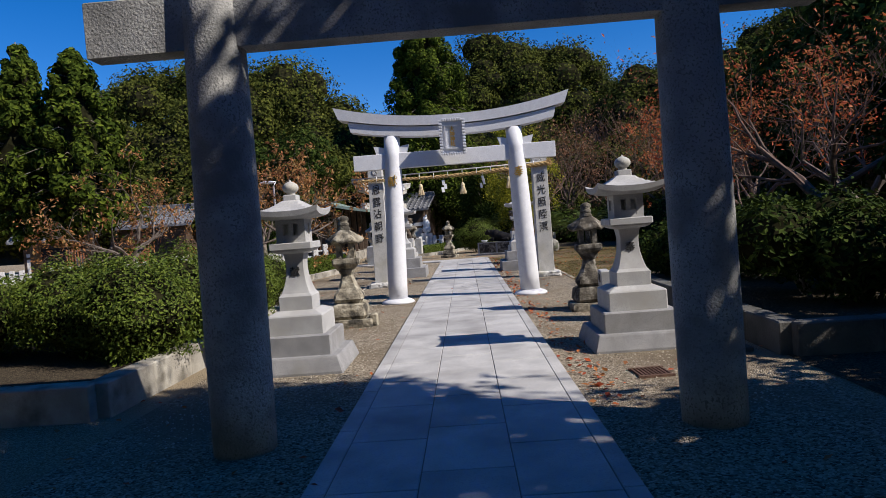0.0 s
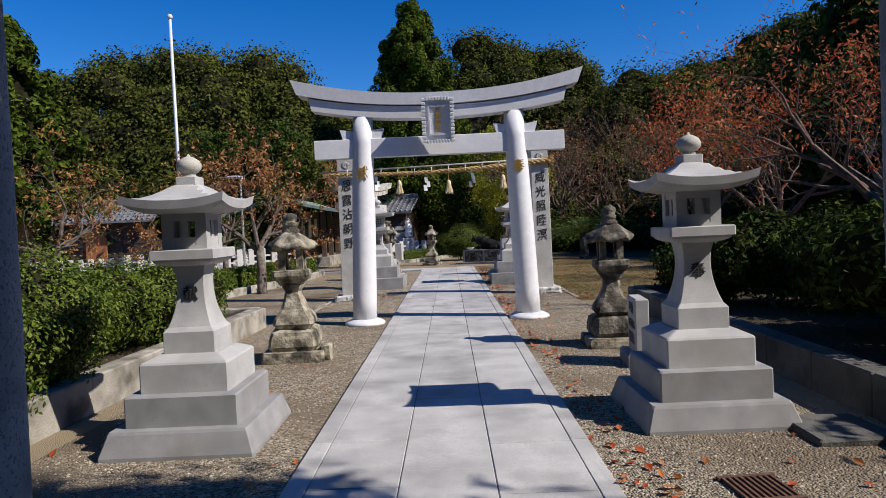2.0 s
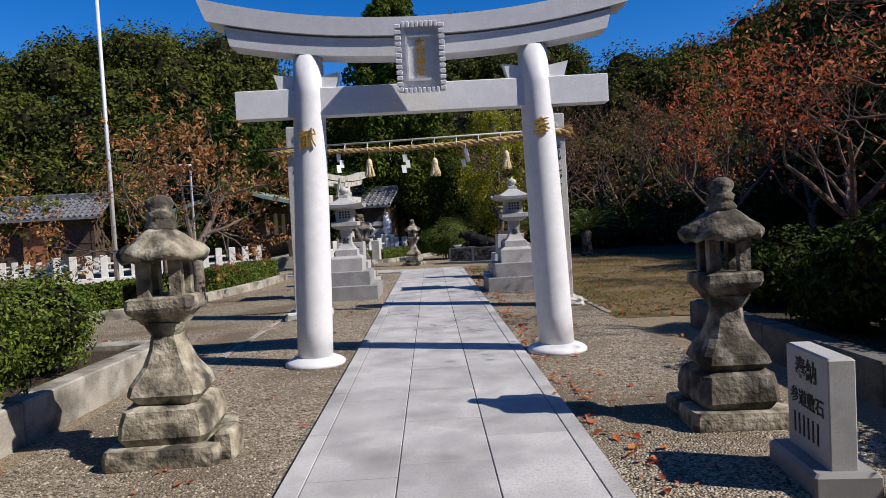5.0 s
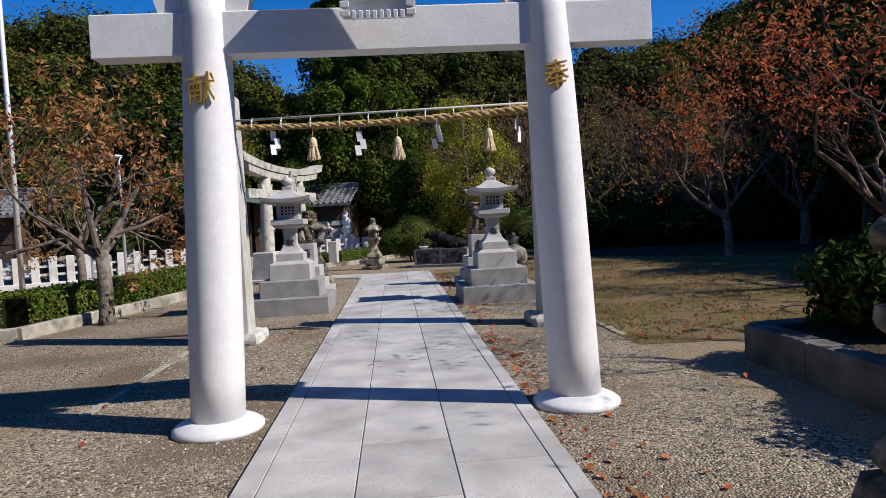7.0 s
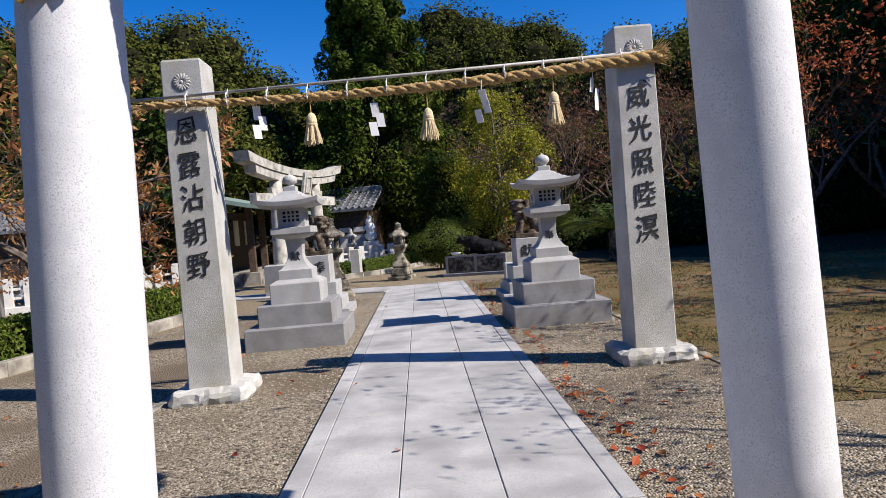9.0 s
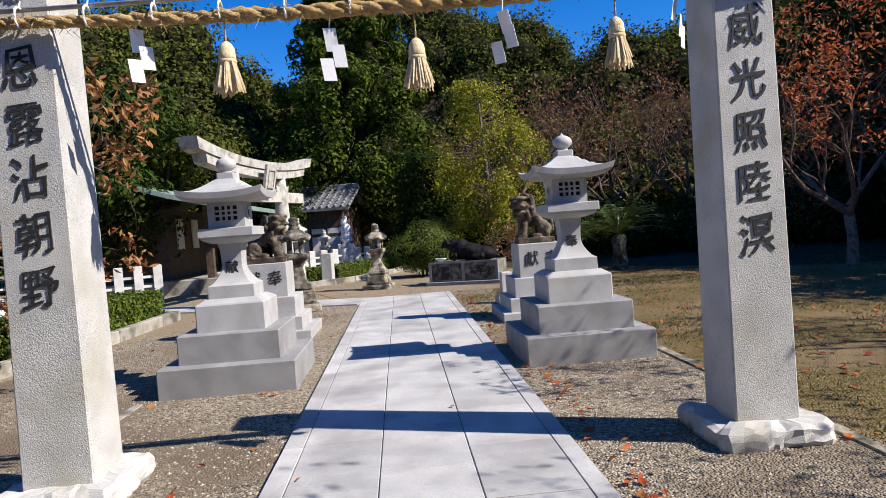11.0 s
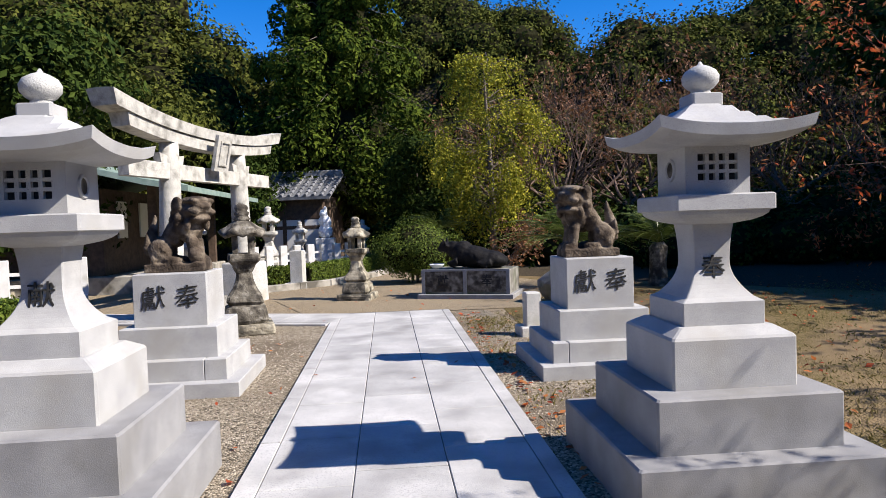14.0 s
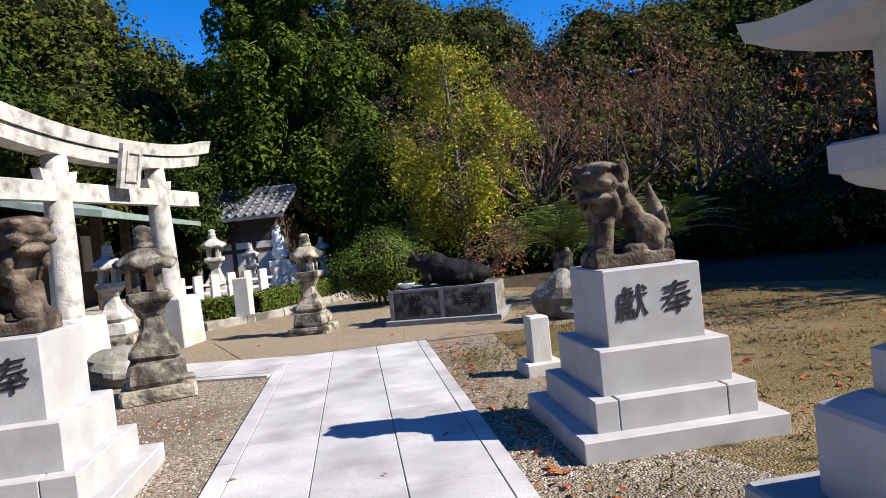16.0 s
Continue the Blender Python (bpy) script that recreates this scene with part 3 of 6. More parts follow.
near = dict(steps=[(0, 0.20, 0.56), (0.20, 0.43, 0.418), (0.43, 0.70, 0.333)], block=(0.70, 0.86, 0.197), waist=(1.22, 0.105, 0.125, 1.36), cap=(1.41, 1.49, 0.25),
            box=(1.49, 1.78, 0.17), roof=(0.385, 1.775, 2.0, 0.075), ball=(0.095, 0.185), grille=False, flare=0.05, group="near lantern pair")
far = dict(steps=[(0, 0.305, 0.682), (0.305, 0.6, 0.515), (0.6, 0.93, 0.356)], block=(0.93, 1.06, 0.24), waist=(1.29, 0.108, 0.125, 1.5), cap=(1.575, 1.67, 0.29),
           box=(1.67, 1.95, 0.19), roof=(0.44, 1.955, 2.21, 0.085), ball=(0.106, 0.2), grille=True, group="far lantern pair")
lantern("pale granite lantern with an open fire box, carved character", pose(-1.70, 6.60, 0), char="献", **near)
lantern("pale granite lantern with open fire box, partly shaded", pose(2.235, 6.69, 0), char="奉", **near)
lantern("tall pale granite lantern with a grilled fire box", pose(-1.63, 19.63, 0), char="献", **far)
lantern("tall pale granite lantern with grilled window beside the lawn", pose(2.07, 19.67, 0), char="奉", **far)


def rough(geo, amount, seed, freq=3.0):
    """Uneven, worn faces."""
    out = []
    for p in geo.v:
        q = Vector(p) * freq + Vector((seed * 7.1, seed * 3.3, seed))
        d = noise.noise_vector(q)
        out.append(tuple(Vector(p) + d * amount))
    geo.v = out
    return geo


def old_lantern(label, m, s=1.0, seed=1, mat="old", slab=True):
    """A worn lantern of rough blocks with a mushroom-like hexagonal roof."""
    t = thing("old_stone_lantern", label, "stone lantern", m)
    mt = M[mat]
    if slab:
        g = Geo()
        g.square([(z * s, h * s) for z, h in ((0, 0.37), (0.05, 0.375), (0.1, 0.372), (0.14, 0.36))], k=0.03)
        part("base_slab", rough(g, 0.03, seed), M["old"], t, "roughly cut base slab")
    g = Geo()
    g.square([(z * s, h * s) for z, h in ((0.14, 0.27), (0.2, 0.30), (0.3, 0.29), (0.38, 0.27), (0.41, 0.2))], k=0.05)
    part("pedestal", rough(g, 0.03, seed + 1), mt, t)
    g = Geo()
    g.square([(z * s, h * s) for z, h in ((0.4, 0.21), (0.46, 0.25), (0.52, 0.235), (0.64, 0.16), (0.76, 0.12), (0.86, 0.105), (0.9, 0.13), (0.95, 0.15))], k=0.04)
    part("shaft", rough(g, 0.02, seed + 2), mt, t)
    g = Geo()
    g.square([(z * s, h * s) for z, h in ((0.94, 0.14), (0.98, 0.16), (1.03, 0.21), (1.06, 0.22), (1.12, 0.215), (1.13, 0.19))], k=0.03)
    part("platform", rough(g, 0.02, seed + 3), mt, t)
    g = Geo()
    for sx in (-1, 1):
        for sy in (-1, 1):
            g.box(*sorted((sx * 0.15 * s, sx * 0.07 * s)), *sorted((sy * 0.15 * s, sy * 0.07 * s)), 1.12 * s, 1.42 * s)
    part("fire_box", rough(g, 0.008, seed + 4, 6), mt, t, "open fire box of four worn posts")
    g = Geo()
    n = 24
    rows = []
    for z, r in ((1.40, 0.05), (1.38, 0.20), (1.385, 0.29), (1.42, 0.305), (1.46, 0.27), (1.52, 0.21), (1.57, 0.15), (1.60, 0.10)):
        rows.append([(r * s * (1 + 0.07 * math.cos(6 * a)) * math.cos(a), r * s * (1 + 0.07 * math.cos(6 * a)) * math.sin(a), (z + 0.03 * math.cos(6 * a) * (r > 0.25)) * s) for a in (2 * math.pi * i / n for i in range(n))])
    g.loft(rows)
    part("roof", rough(g, 0.02, seed + 5), mt, t, "worn dark hexagonal roof", True)
    g = Geo()
    g.lathe([(z * s, r * s) for z, r in ((1.58, 0.10), (1.62, 0.115), (1.66, 0.085), (1.67, 0.095), (1.71, 0.1), (1.73, 0.075), (1.77, 0.095), (1.81, 0.085), (1.84, 0.03))], n=16)
    part("jewel", rough(g, 0.012, seed + 6, 5), mt, t, "", True)
    return t


old_lantern("worn brown stone lantern on a rough slab in the gravel", pose(-1.68, 9.74, 0, 0, 0, 4), 1.0, 1)
old_lantern("small blackened stone lantern with a mossy top", pose(2.33, 9.78, 0, 0, 0, -3), 0.95, 4, "olddark")
old_lantern("dark worn stone lantern beside the lion-dog pedestal", pose(-1.95, 25.95, 0, 0, 0, 14), 1.05, 7, "olddark")
old_lantern("grey stone lantern standing where the path ends", pose(-0.45, 29.75, 0, 0, 0, -14), 0.94, 9, "old")

# loose base corner stone of the worn lantern
g = Geo()
g.box(-1.34, -1.2, 9.5, 9.75, 0, 0.2, 0.03)
solo("corner_stone", rough(g, 0.02, 3), M["old"], "pale broken corner stone by the lantern slab", "stone")


# ---- inscribed pillars and the rope ----
def chrysanthemum(parent, m):
    g = Geo()
    for i in range(16):
        a = 2 * math.pi * i / 16
        c = Vector((math.cos(a) * 0.052, 0, math.sin(a) * 0.052))
        g.ball(c, (0.036, 0.012, 0.0115), 8, Matrix.Rotation(-a, 3, "Y"))
    g.ball((0, 0, 0), (0.02, 0.016, 0.02), 8)
    part("crest", g, M["granite2"], parent, "carved sixteen-petal flower crest", True, m)


def pillar(label, m, chars, seed):
    t = thing("inscribed_pillar", label, "stone pillar", m)
    g = Geo()
    ring, n = [], 48
    for z, h in ((-0.02, 0.35), (0.03, 0.37), (0.07, 0.365), (0.11, 0.36), (0.135, 0.33), (0.14, 0.2)):
        for i in range(n):
            a = 2 * math.pi * (i + 0.5) / n
            q = h / max(abs(math.cos(a)), abs(math.sin(a)))
            ring.append((q * math.cos(a), q * math.sin(a), z))
    g.add(ring, [(r * n + i, r * n + (i + 1) % n, (r + 1) * n + (i + 1) % n, (r + 1) * n + i) for r in range(5) for i in range(n)] + [tuple(5 * n + i for i in range(n))])
    part("base_stone", rough(g, 0.035, seed, 11), M["granite2"], t, "rough split base stone")
    g = Geo()
    g.square([(0.13, 0.21), (3.28, 0.19), (3.30, 0.18)], k=0.01)
    shaft = part("shaft", g, M["granite2"], t)
    for i, c in enumerate(chars):
        z = 2.6 - i * 0.323
        lettering("inscription", c, 0.27, M["ink"], shaft, pose(0.0, -0.2 + (z - 1.6) * -0.0 + 0.0065 * (z - 0.13) - 0.0095, z, -0.4) @ FACE, 0.009, 0.0, "black carved character", 0.05, 0.86)
    chrysanthemum(shaft, pose(0, -0.196, 3.08))
    return t


pillar("tall inscribed granite pillar with flower crest", pose(-1.955, 16.56, 0), "恩露沾朝野", 11)
pillar("tall inscribed granite pillar beside the lawn", pose(2.41, 16.54, 0), "威光照陸溟", 12)


def rope_path(u):
    return Vector((-2.3 + 4.95 * u, 16.31, 2.87 - 0.055 * math.sin(math.pi * u) + 0.11 * u * u))


rope = thing("straw_rope", "twisted straw rope hung from a pole between two pillars", "rope")
for k in range(3):
    g = Geo()
    n = 200
    pts, rad = [], []
    for i in range(n + 1):
        u = i / n
        a = u * 2 * math.pi * 14 + k * 2 * math.pi / 3
        fat = 0.6 + 0.6 * u
        pts.append(rope_path(u) + Vector((0, math.cos(a), math.sin(a))) * 0.024 * fat)
        rad.append(0.03 * fat * (1 + 0.12 * math.sin(u * 61)))
    g.tube(pts, rad, 7)
    part("strand", rough(g, 0.016, k + 20, 34), M["straw"], rope, "", True)
g = Geo()
rng = np.random.default_rng(5)
for i in range(1100):
    u = rng.uniform(0.01, 0.99)
    p = rope_path(u) + Vector(rng.normal(0, 0.02, 3))
    g.tube([p, p + Vector((rng.uniform(-0.06, 0.06), rng.uniform(-0.03, 0.03), rng.uniform(-0.07, 0.02)))], [0.0022, 0.001], 3)
for i in range(160):
    p = rope_path(0.98) + Vector((0, *rng.normal(0, 0.02, 2)))
    g.tube([p, p + Vector((rng.uniform(0.08, 0.2), rng.normal(0, 0.035), rng.normal(0.03, 0.05)))], [0.005, 0.003], 3)
for i in range(50):
    p = rope_path(0.02)
    g.tube([p, p + Vector((rng.uniform(-0.25, -0.05), rng.normal(0, 0.02), rng.normal(-0.02, 0.03)))], [0.004, 0.002], 3)
part("loose_straw", g, M["straw"], rope, "frayed loose straw ends")
g = Geo()
g.tube([(-2.55, 16.34, 2.927), (2.5, 16.34, 3.025)], [0.014, 0.018], 8)
part("pole", g, M["bamboo"], rope, "thin pale pole carrying the rope", True)
for i in range(12):
    u = 0.08 + 0.84 * i / 11
    p = rope_path(u)
    g = Geo()
    g.tube([p + Vector((0, 0.05 * math.cos(a), 0.03 + 0.06 * math.sin(a))) for a in [2 * math.pi * j / 10 for j in range(11)]], 0.007, 5)
    g.tube([p + Vector((0, 0, 0.085)), p + Vector((0.012, 0, 0.125))], [0.007, 0.004], 5)
    part("tie", g, M["paper"], rope, "white cord tie")


def tassel(x, z):
    """A straw tassel hanging from the rope."""
    t = thing("straw_tassel", "pale straw tassel hanging from the rope", "tassel", pose(x, 16.3, z + 0.06), "rope tassels")
    g = Geo()
    g.tube([(0, 0, 0.27), (0, 0, 0.36), (0, 0, 0.46)], 0.006, 5)
    part("cord", g, M["straw"], t)
    g = Geo()
    g.lathe([(0.17, 0.052), (0.2, 0.05), (0.24, 0.046), (0.27, 0.03), (0.285, 0.01)], n=12)
    g.lathe([(0.155, 0.05), (0.165, 0.056), (0.18, 0.05)], n=12)
    part("knot", g, M["paleStraw"], t, "", True)
    g = Geo()
    rr = np.random.default_rng(int(x * 100) + 900)
    for i in range(130):
        a, q = rr.uniform(0, 2 * math.pi), rr.uniform(0, 1) ** 0.5
        l = rr.uniform(-0.03, 0.02)
        g.tube([(0.045 * q * math.cos(a), 0.045 * q * math.sin(a), 0.17), (0.095 * q * math.cos(a), 0.095 * q * math.sin(a), l)], [0.006, 0.004], 3)
    part("fringe", g, M["paleStraw"], t)


def shide(x, z, turn):
    """A zigzag paper streamer."""
    t = thing("paper_streamer", "white folded zigzag paper streamer on the rope", "paper streamer", pose(x, 16.3, z + 0.05, 0, 8, turn), "rope streamers")
    w, h = 0.075, 0.115
    for i in range(3):
        g = Geo()
        o = (0.0, 0.055, -0.005)[i]
        z1, sk = 0.30 - i * 0.095, 0.035
        a = [(o - w / 2 - 0.0, -0.02 * i, z1), (o + w / 2, -0.02 * i, z1 + 0.01), (o + w / 2 + sk, 0.03 - 0.03 * i, z1 - h), (o - w / 2 + sk, 0.03 - 0.03 * i, z1 - h - 0.01)]
        g.loft([a, [(p[0], p[1] + 0.003, p[2]) for p in a]])
        part("fold", g, M["paper"], t)
    g = Geo()
    g.tube([(0, 0, 0.29), (0.0, 0, 0.40)], 0.004, 4)
    part("cord", g, M["paper"], t)


for x, z in ((-0.75, 2.34), (0.36, 2.30), (1.58, 2.36)):
    tassel(x, z)
for x, z, a in ((-1.30, 2.44, 35), (-0.19, 2.38, 10), (0.85, 2.42, -40), (1.95, 2.46, 50)):
    shide(x, z, a)


# ---- lion-dogs on pedestals ----
def remeshed(name, geo, voxel, bumpy, seed):
    """Fuse overlapping lumps into one carved skin."""
    me = geo.mesh(name, M["lion"])
    tmp = bpy.data.objects.new(name, me)
    scene.collection.objects.link(tmp)
    mod = tmp.modifiers.new("fuse", "REMESH")
    mod.mode, mod.voxel_size, mod.use_smooth_shade = "VOXEL", voxel, True
    sm = tmp.modifiers.new("soften", "SMOOTH")
    sm.factor, sm.iterations = 0.5, 2
    res = bpy.data.meshes.new_from_object(tmp.evaluated_get(bpy.context.evaluated_depsgraph_get()))
    bpy.data.objects.remove(tmp)
    co = np.empty(len(res.vertices) * 3)
    res.vertices.foreach_get("co", co)
    co = co.reshape(-1, 3)
    for i, p in enumerate(co):
        co[i] = p + np.array(noise.noise_vector(Vector(p) * 14 + Vector((seed, 0, 0)))) * bumpy
    res.vertices.foreach_set("co", co.ravel())
    res.polygons.foreach_set("use_smooth", [True] * len(res.polygons))
    res.update()
    return res


def lion_dog(label, m, seed, mouth, gaze, ball=False):
    """A seated lion-dog facing -x with its head turned towards -y, on its own plinth."""
    g = Geo()
    R = Matrix.Rotation
    g.box(-0.29, 0.29, -0.165, 0.165, 0.0, 0.085)
    g.ball((0.145, 0, 0.22), (0.125, 0.12, 0.145), 16)                         # haunches
    for s in (-1, 1):
        g.ball((0.15, s * 0.095, 0.205), (0.115, 0.065, 0.13), 16)
        g.ball((0.02, s * 0.12, 0.115), (0.10, 0.045, 0.04), 12)              # hind paws
        g.tube([(-0.10, s * 0.075, 0.47), (-0.165, s * 0.085, 0.30), (-0.19, s * 0.085, 0.10)], [0.08, 0.062, 0.055], 12)
        g.ball((-0.215, s * 0.085, 0.11), (0.075, 0.06, 0.045), 12)            # fore paws
        for k in range(3):
            g.ball((-0.262, s * 0.085 + (k - 1) * 0.034, 0.1), (0.026, 0.018, 0.026), 8)
        for k in range(3):                                                    # curls on the haunch
            g.ball((0.2 - 0.05 * k, s * 0.15, 0.13 + 0.05 * k), (0.035, 0.018, 0.035), 8)
    g.ball((0.035, 0, 0.39), (0.095, 0.12, 0.215), 16, R(radians(-30), 3, "Y"))  # back
    g.ball((-0.11, 0, 0.43), (0.125, 0.15, 0.15), 16)                          # chest
    turn = R(radians(gaze), 3, "Z")
    base = Vector((-0.15, -0.02, 0.595))

    def lump(c, r, seg=12, tilt=None):
        g.ball(base + turn @ Vector(c) * 1.2, [q * 1.22 for q in r], seg, turn @ tilt if tilt else turn)

    lump((0.0, 0, 0.0), (0.13, 0.135, 0.115), 16)                             # skull
    lump((-0.06, 0, 0.092), (0.10, 0.13, 0.034), 14)                          # flat crown
    lump((-0.09, 0, 0.012), (0.085, 0.125, 0.05), 14)                          # upper jaw
    lump((-0.16, 0, 0.04), (0.032, 0.065, 0.03))                              # nose
    lump((-0.10, 0, -0.09 if mouth else -0.06), (0.07, 0.10, 0.028), 14)     # lower jaw
    for s in (-1, 1):
        lump((-0.13, s * 0.075, 0.085), (0.045, 0.045, 0.024))                # brows
        lump((-0.135, s * 0.065, 0.055), (0.028, 0.028, 0.022))                # eyes
        lump((-0.14, s * 0.085, -0.008), (0.035, 0.04, 0.026))                # lips
        lump((0.005, s * 0.145, 0.055), (0.06, 0.022, 0.075), 12, R(radians(-25), 3, "Y"))  # hanging ears
        for k in range(5):                                                    # curls of the mane
            lump((0.0 + 0.022 * k, s * (0.135 - 0.006 * k), -0.045 - 0.048 * k), (0.042, 0.034, 0.04), 10)
            lump((0.075 + 0.016 * k, s * (0.085 + 0.004 * k), 0.045 - 0.055 * k), (0.044, 0.042, 0.042), 10)
        lump((-0.06, s * 0.10, -0.11), (0.034, 0.03, 0.05), 10)
    for k in range(6):
        lump((0.115 + 0.012 * k, 0.0, 0.06 - 0.062 * k), (0.042, 0.05, 0.044), 10)
    g.tube([(0.2, 0, 0.12), (0.265, 0, 0.22), (0.262, 0, 0.33), (0.235, 0, 0.43), (0.215, 0, 0.52), (0.212, 0, 0.575)], [0.06, 0.066, 0.062, 0.046, 0.026, 0.008], 12)  # flame tail
    for s in (-1, 1):
        g.tube([(0.25, s * 0.03, 0.14), (0.285, s * 0.075, 0.24), (0.27, s * 0.08, 0.34), (0.28, s * 0.085, 0.40)], [0.035, 0.036, 0.022, 0.006], 8)
        g.ball((0.295, s * 0.035, 0.19), (0.03, 0.03, 0.034), 8)
    if ball:
        g.ball((-0.205, -0.10, 0.165), (0.085, 0.085, 0.085), 16)
    return solo("lion_dog_statue", remeshed("lion_dog_statue", g, 0.011, 0.004, seed), M["lion"], label, "statue", m=m)


def lion_pedestal(label, m):
    t = thing("statue_pedestal", label, "pedestal", m, "lion-dog pedestals")
    for z0, z1, hx, hy, cuts in ((0, 0.145, 0.69, 0.67, 0), (0.145, 0.345, 0.555, 0.545, 1), (0.345, 0.64, 0.455, 0.44, 0), (0.64, 1.15, 0.345, 0.335, 0)):
        if cuts:
            for x0, x1 in ((-hx, -hx * 0.72), (-hx * 0.72 + 0.006, hx * 0.62), (hx * 0.62 + 0.006, hx)):
                g = Geo()
                g.box(x0, x1, -hy, hy, z0, z1, 0.008)
                part("step_block", g, M["granite"], t)
        else:
            g = Geo()
            g.box(-hx, hx, -hy, hy, z0, z1, 0.008)
            part("step_block", g, M["granite"], t)
    for x, c in ((-0.155, "獻"), (0.165, "奉")):
        lettering("inscription", c, 0.24, M["ink"], t, pose(x, -0.336, 0.905) @ FACE, 0.006, 0.0, "black carved character", 0.04)
    return t


lion_pedestal("stepped granite pedestal beside the side path", pose(-1.91, 22.76, 0))
lion_pedestal("stepped granite pedestal on the lawn edge", pose(2.32, 22.70, 0))
lion_dog("brown weathered lion-dog with closed mouth, sitting", pose(-1.91, 22.76, 1.152, 0, 0, 180) @ Matrix.Diagonal((1, -1, 1, 1)), 3, False, 34, True)
lion_dog("brown weathered lion-dog with upright tail, sitting", pose(2.30, 22.70, 1.152), 8, True, 46)


# ---- things round the path ----
def sign_stone():
    t = thing("sign_stone", "upright donation stone with carved lines on a plinth", "sign stone", pose(2.33, 8.62, 0, 0, 0, -96))
    g = Geo()
    g.box(-0.3, 0.3, -0.17, 0.17, 0, 0.13, 0.02)
    part("plinth", g, M["foot"], t)
    g = Geo()
    g.box(-0.25, 0.25, -0.07, 0.07, 0.13, 0.72, 0.012)
    slab = part("slab", g, M["granite"], t)
    lettering("inscription", "奉納", 0.13, M["ink"], slab, pose(0.0, -0.071, 0.60) @ FACE, 0.003, 0.002, "carved characters")
    lettering("inscription", "参道敷石", 0.1, M["ink"], slab, pose(0.0, -0.071, 0.43) @ FACE, 0.003, 0.001, "carved characters")
    for i in range(6):
        g = Geo()
        g.box(-0.16 + i * 0.055, -0.145 + i * 0.055, -0.074, -0.07, 0.22, 0.34)
        part("line_of_writing", g, M["ink"], slab)


sign_stone()


def small_post(label, x, y, w, h, turn, cap=0.0):
    t = thing("marker_post", label, "marker post", pose(x, y, 0, 0, 0, turn))
    g = Geo()
    g.box(-w * 0.95, w * 0.95, -w * 0.95, w * 0.95, 0, 0.13, 0.01)
    part("plinth", g, M["granite2"], t)
    g = Geo()
    g.box(-w / 2, w / 2, -w / 2, w / 2, 0.13, h, 0.015, cap)
    part("post", g, M["granite2"], t)


small_post("small square granite post on the lawn edge", 2.1, 24.62, 0.2, 0.58, 4)
small_post("square granite post in the low planting", -2.1, 33.0, 0.32, 0.95, -10)
small_post("narrow stone marker at the back of the lawn", 4.6, 31.0, 0.16, 0.8, 5)


def trough():
    """The long inscribed plinth that carries the bronze bull."""
    t = thing("bull_plinth", "long inscribed stone plinth under the bronze bull", "plinth", pose(1.86, 29.35, 0, 0, 0, -21))
    g = Geo()
    g.box(-0.98, 0.98, -0.5, 0.75, 0, 0.1, 0.01)
    part("footing", g, M["foot"], t)
    g = Geo()
    g.box(-0.9, 0.9, -0.4, 0.68, 0.1, 0.58, 0.015)
    part("body", g, M["rock"], t)
    # front panels in a darker stone than the body, to paint the front's shade
    for x in (-0.45, 0.45):
        g = Geo()
        g.box(x - 0.4, x + 0.4, -0.42, -0.39, 0.15, 0.56)
        p = part("front_panel", g, M["olddark"], t)
        lettering("inscription", "献" if x < 0 else "奉", 0.24, M["ink"], p, pose(x, -0.424, 0.36) @ FACE, 0.004, 0.004, "dark carved character")
    g = Geo()
    for x in (-0.87, 0.0, 0.87):
        g.box(x - 0.035, x + 0.035, -0.43, -0.38, 0.1, 0.58)
    g.box(-0.9, 0.9, -0.425, -0.38, 0.56, 0.6)
    part("frame", g, M["foot"], t)


trough()
g = Geo()
g.ball((0.1, 0, 0.26), (0.72, 0.36, 0.28), 20)
g.ball((0.55, 0, 0.27), (0.36, 0.34, 0.27), 16)
g.ball((-0.35, 0, 0.31), (0.36, 0.30, 0.29), 16)
g.ball((-0.62, -0.02, 0.40), (0.24, 0.17, 0.2), 14, Matrix.Rotation(radians(25), 3, "Y"))
g.ball((-0.86, -0.05, 0.47), (0.19, 0.125, 0.12), 14, Matrix.Rotation(radians(18), 3, "Y"))
g.ball((-1.0, -0.06, 0.43), (0.1, 0.085, 0.075), 12)
for s in (-1, 1):
    g.tube([(-0.84, s * 0.1 - 0.05, 0.56), (-0.88, s * 0.19 - 0.05, 0.63), (-0.95, s * 0.2 - 0.05, 0.70)], [0.04, 0.03, 0.012], 8)
    g.ball((-0.78, s * 0.16 - 0.05, 0.5), (0.05, 0.08, 0.03), 8)
    g.tube([(-0.45, s * 0.26, 0.16), (-0.75, s * 0.27, 0.09), (-0.52, s * 0.3, 0.05)], [0.1, 0.07, 0.055], 10)
    g.tube([(0.5, s * 0.28, 0.18), (0.15, s * 0.36, 0.1), (0.4, s * 0.37, 0.05)], [0.14, 0.09, 0.06], 10)
g.v = [(x * 0.74, y * 0.9, z * (0.95 - 0.42 * min(1.0, max(0.0, (x + 0.25) / 1.1)))) for x, y, z in g.v]
solo("bronze_bull_statue", remeshed("bronze_bull_statue", g, 0.022, 0.01, 5), M["bronze"], "dark bronze bull lying on the plinth", "statue", m=pose(2.02, 29.45, 0.585, 0, 0, -21))
bpy.data.objects["bronze_bull_statue"].data.materials[0] = M["bronze"]
g = Geo()
g.lathe([(0, 0.06), (0.01, 0.1), (0.07, 0.15), (0.09, 0.16), (0.085, 0.14), (0.03, 0.08)], n=18)
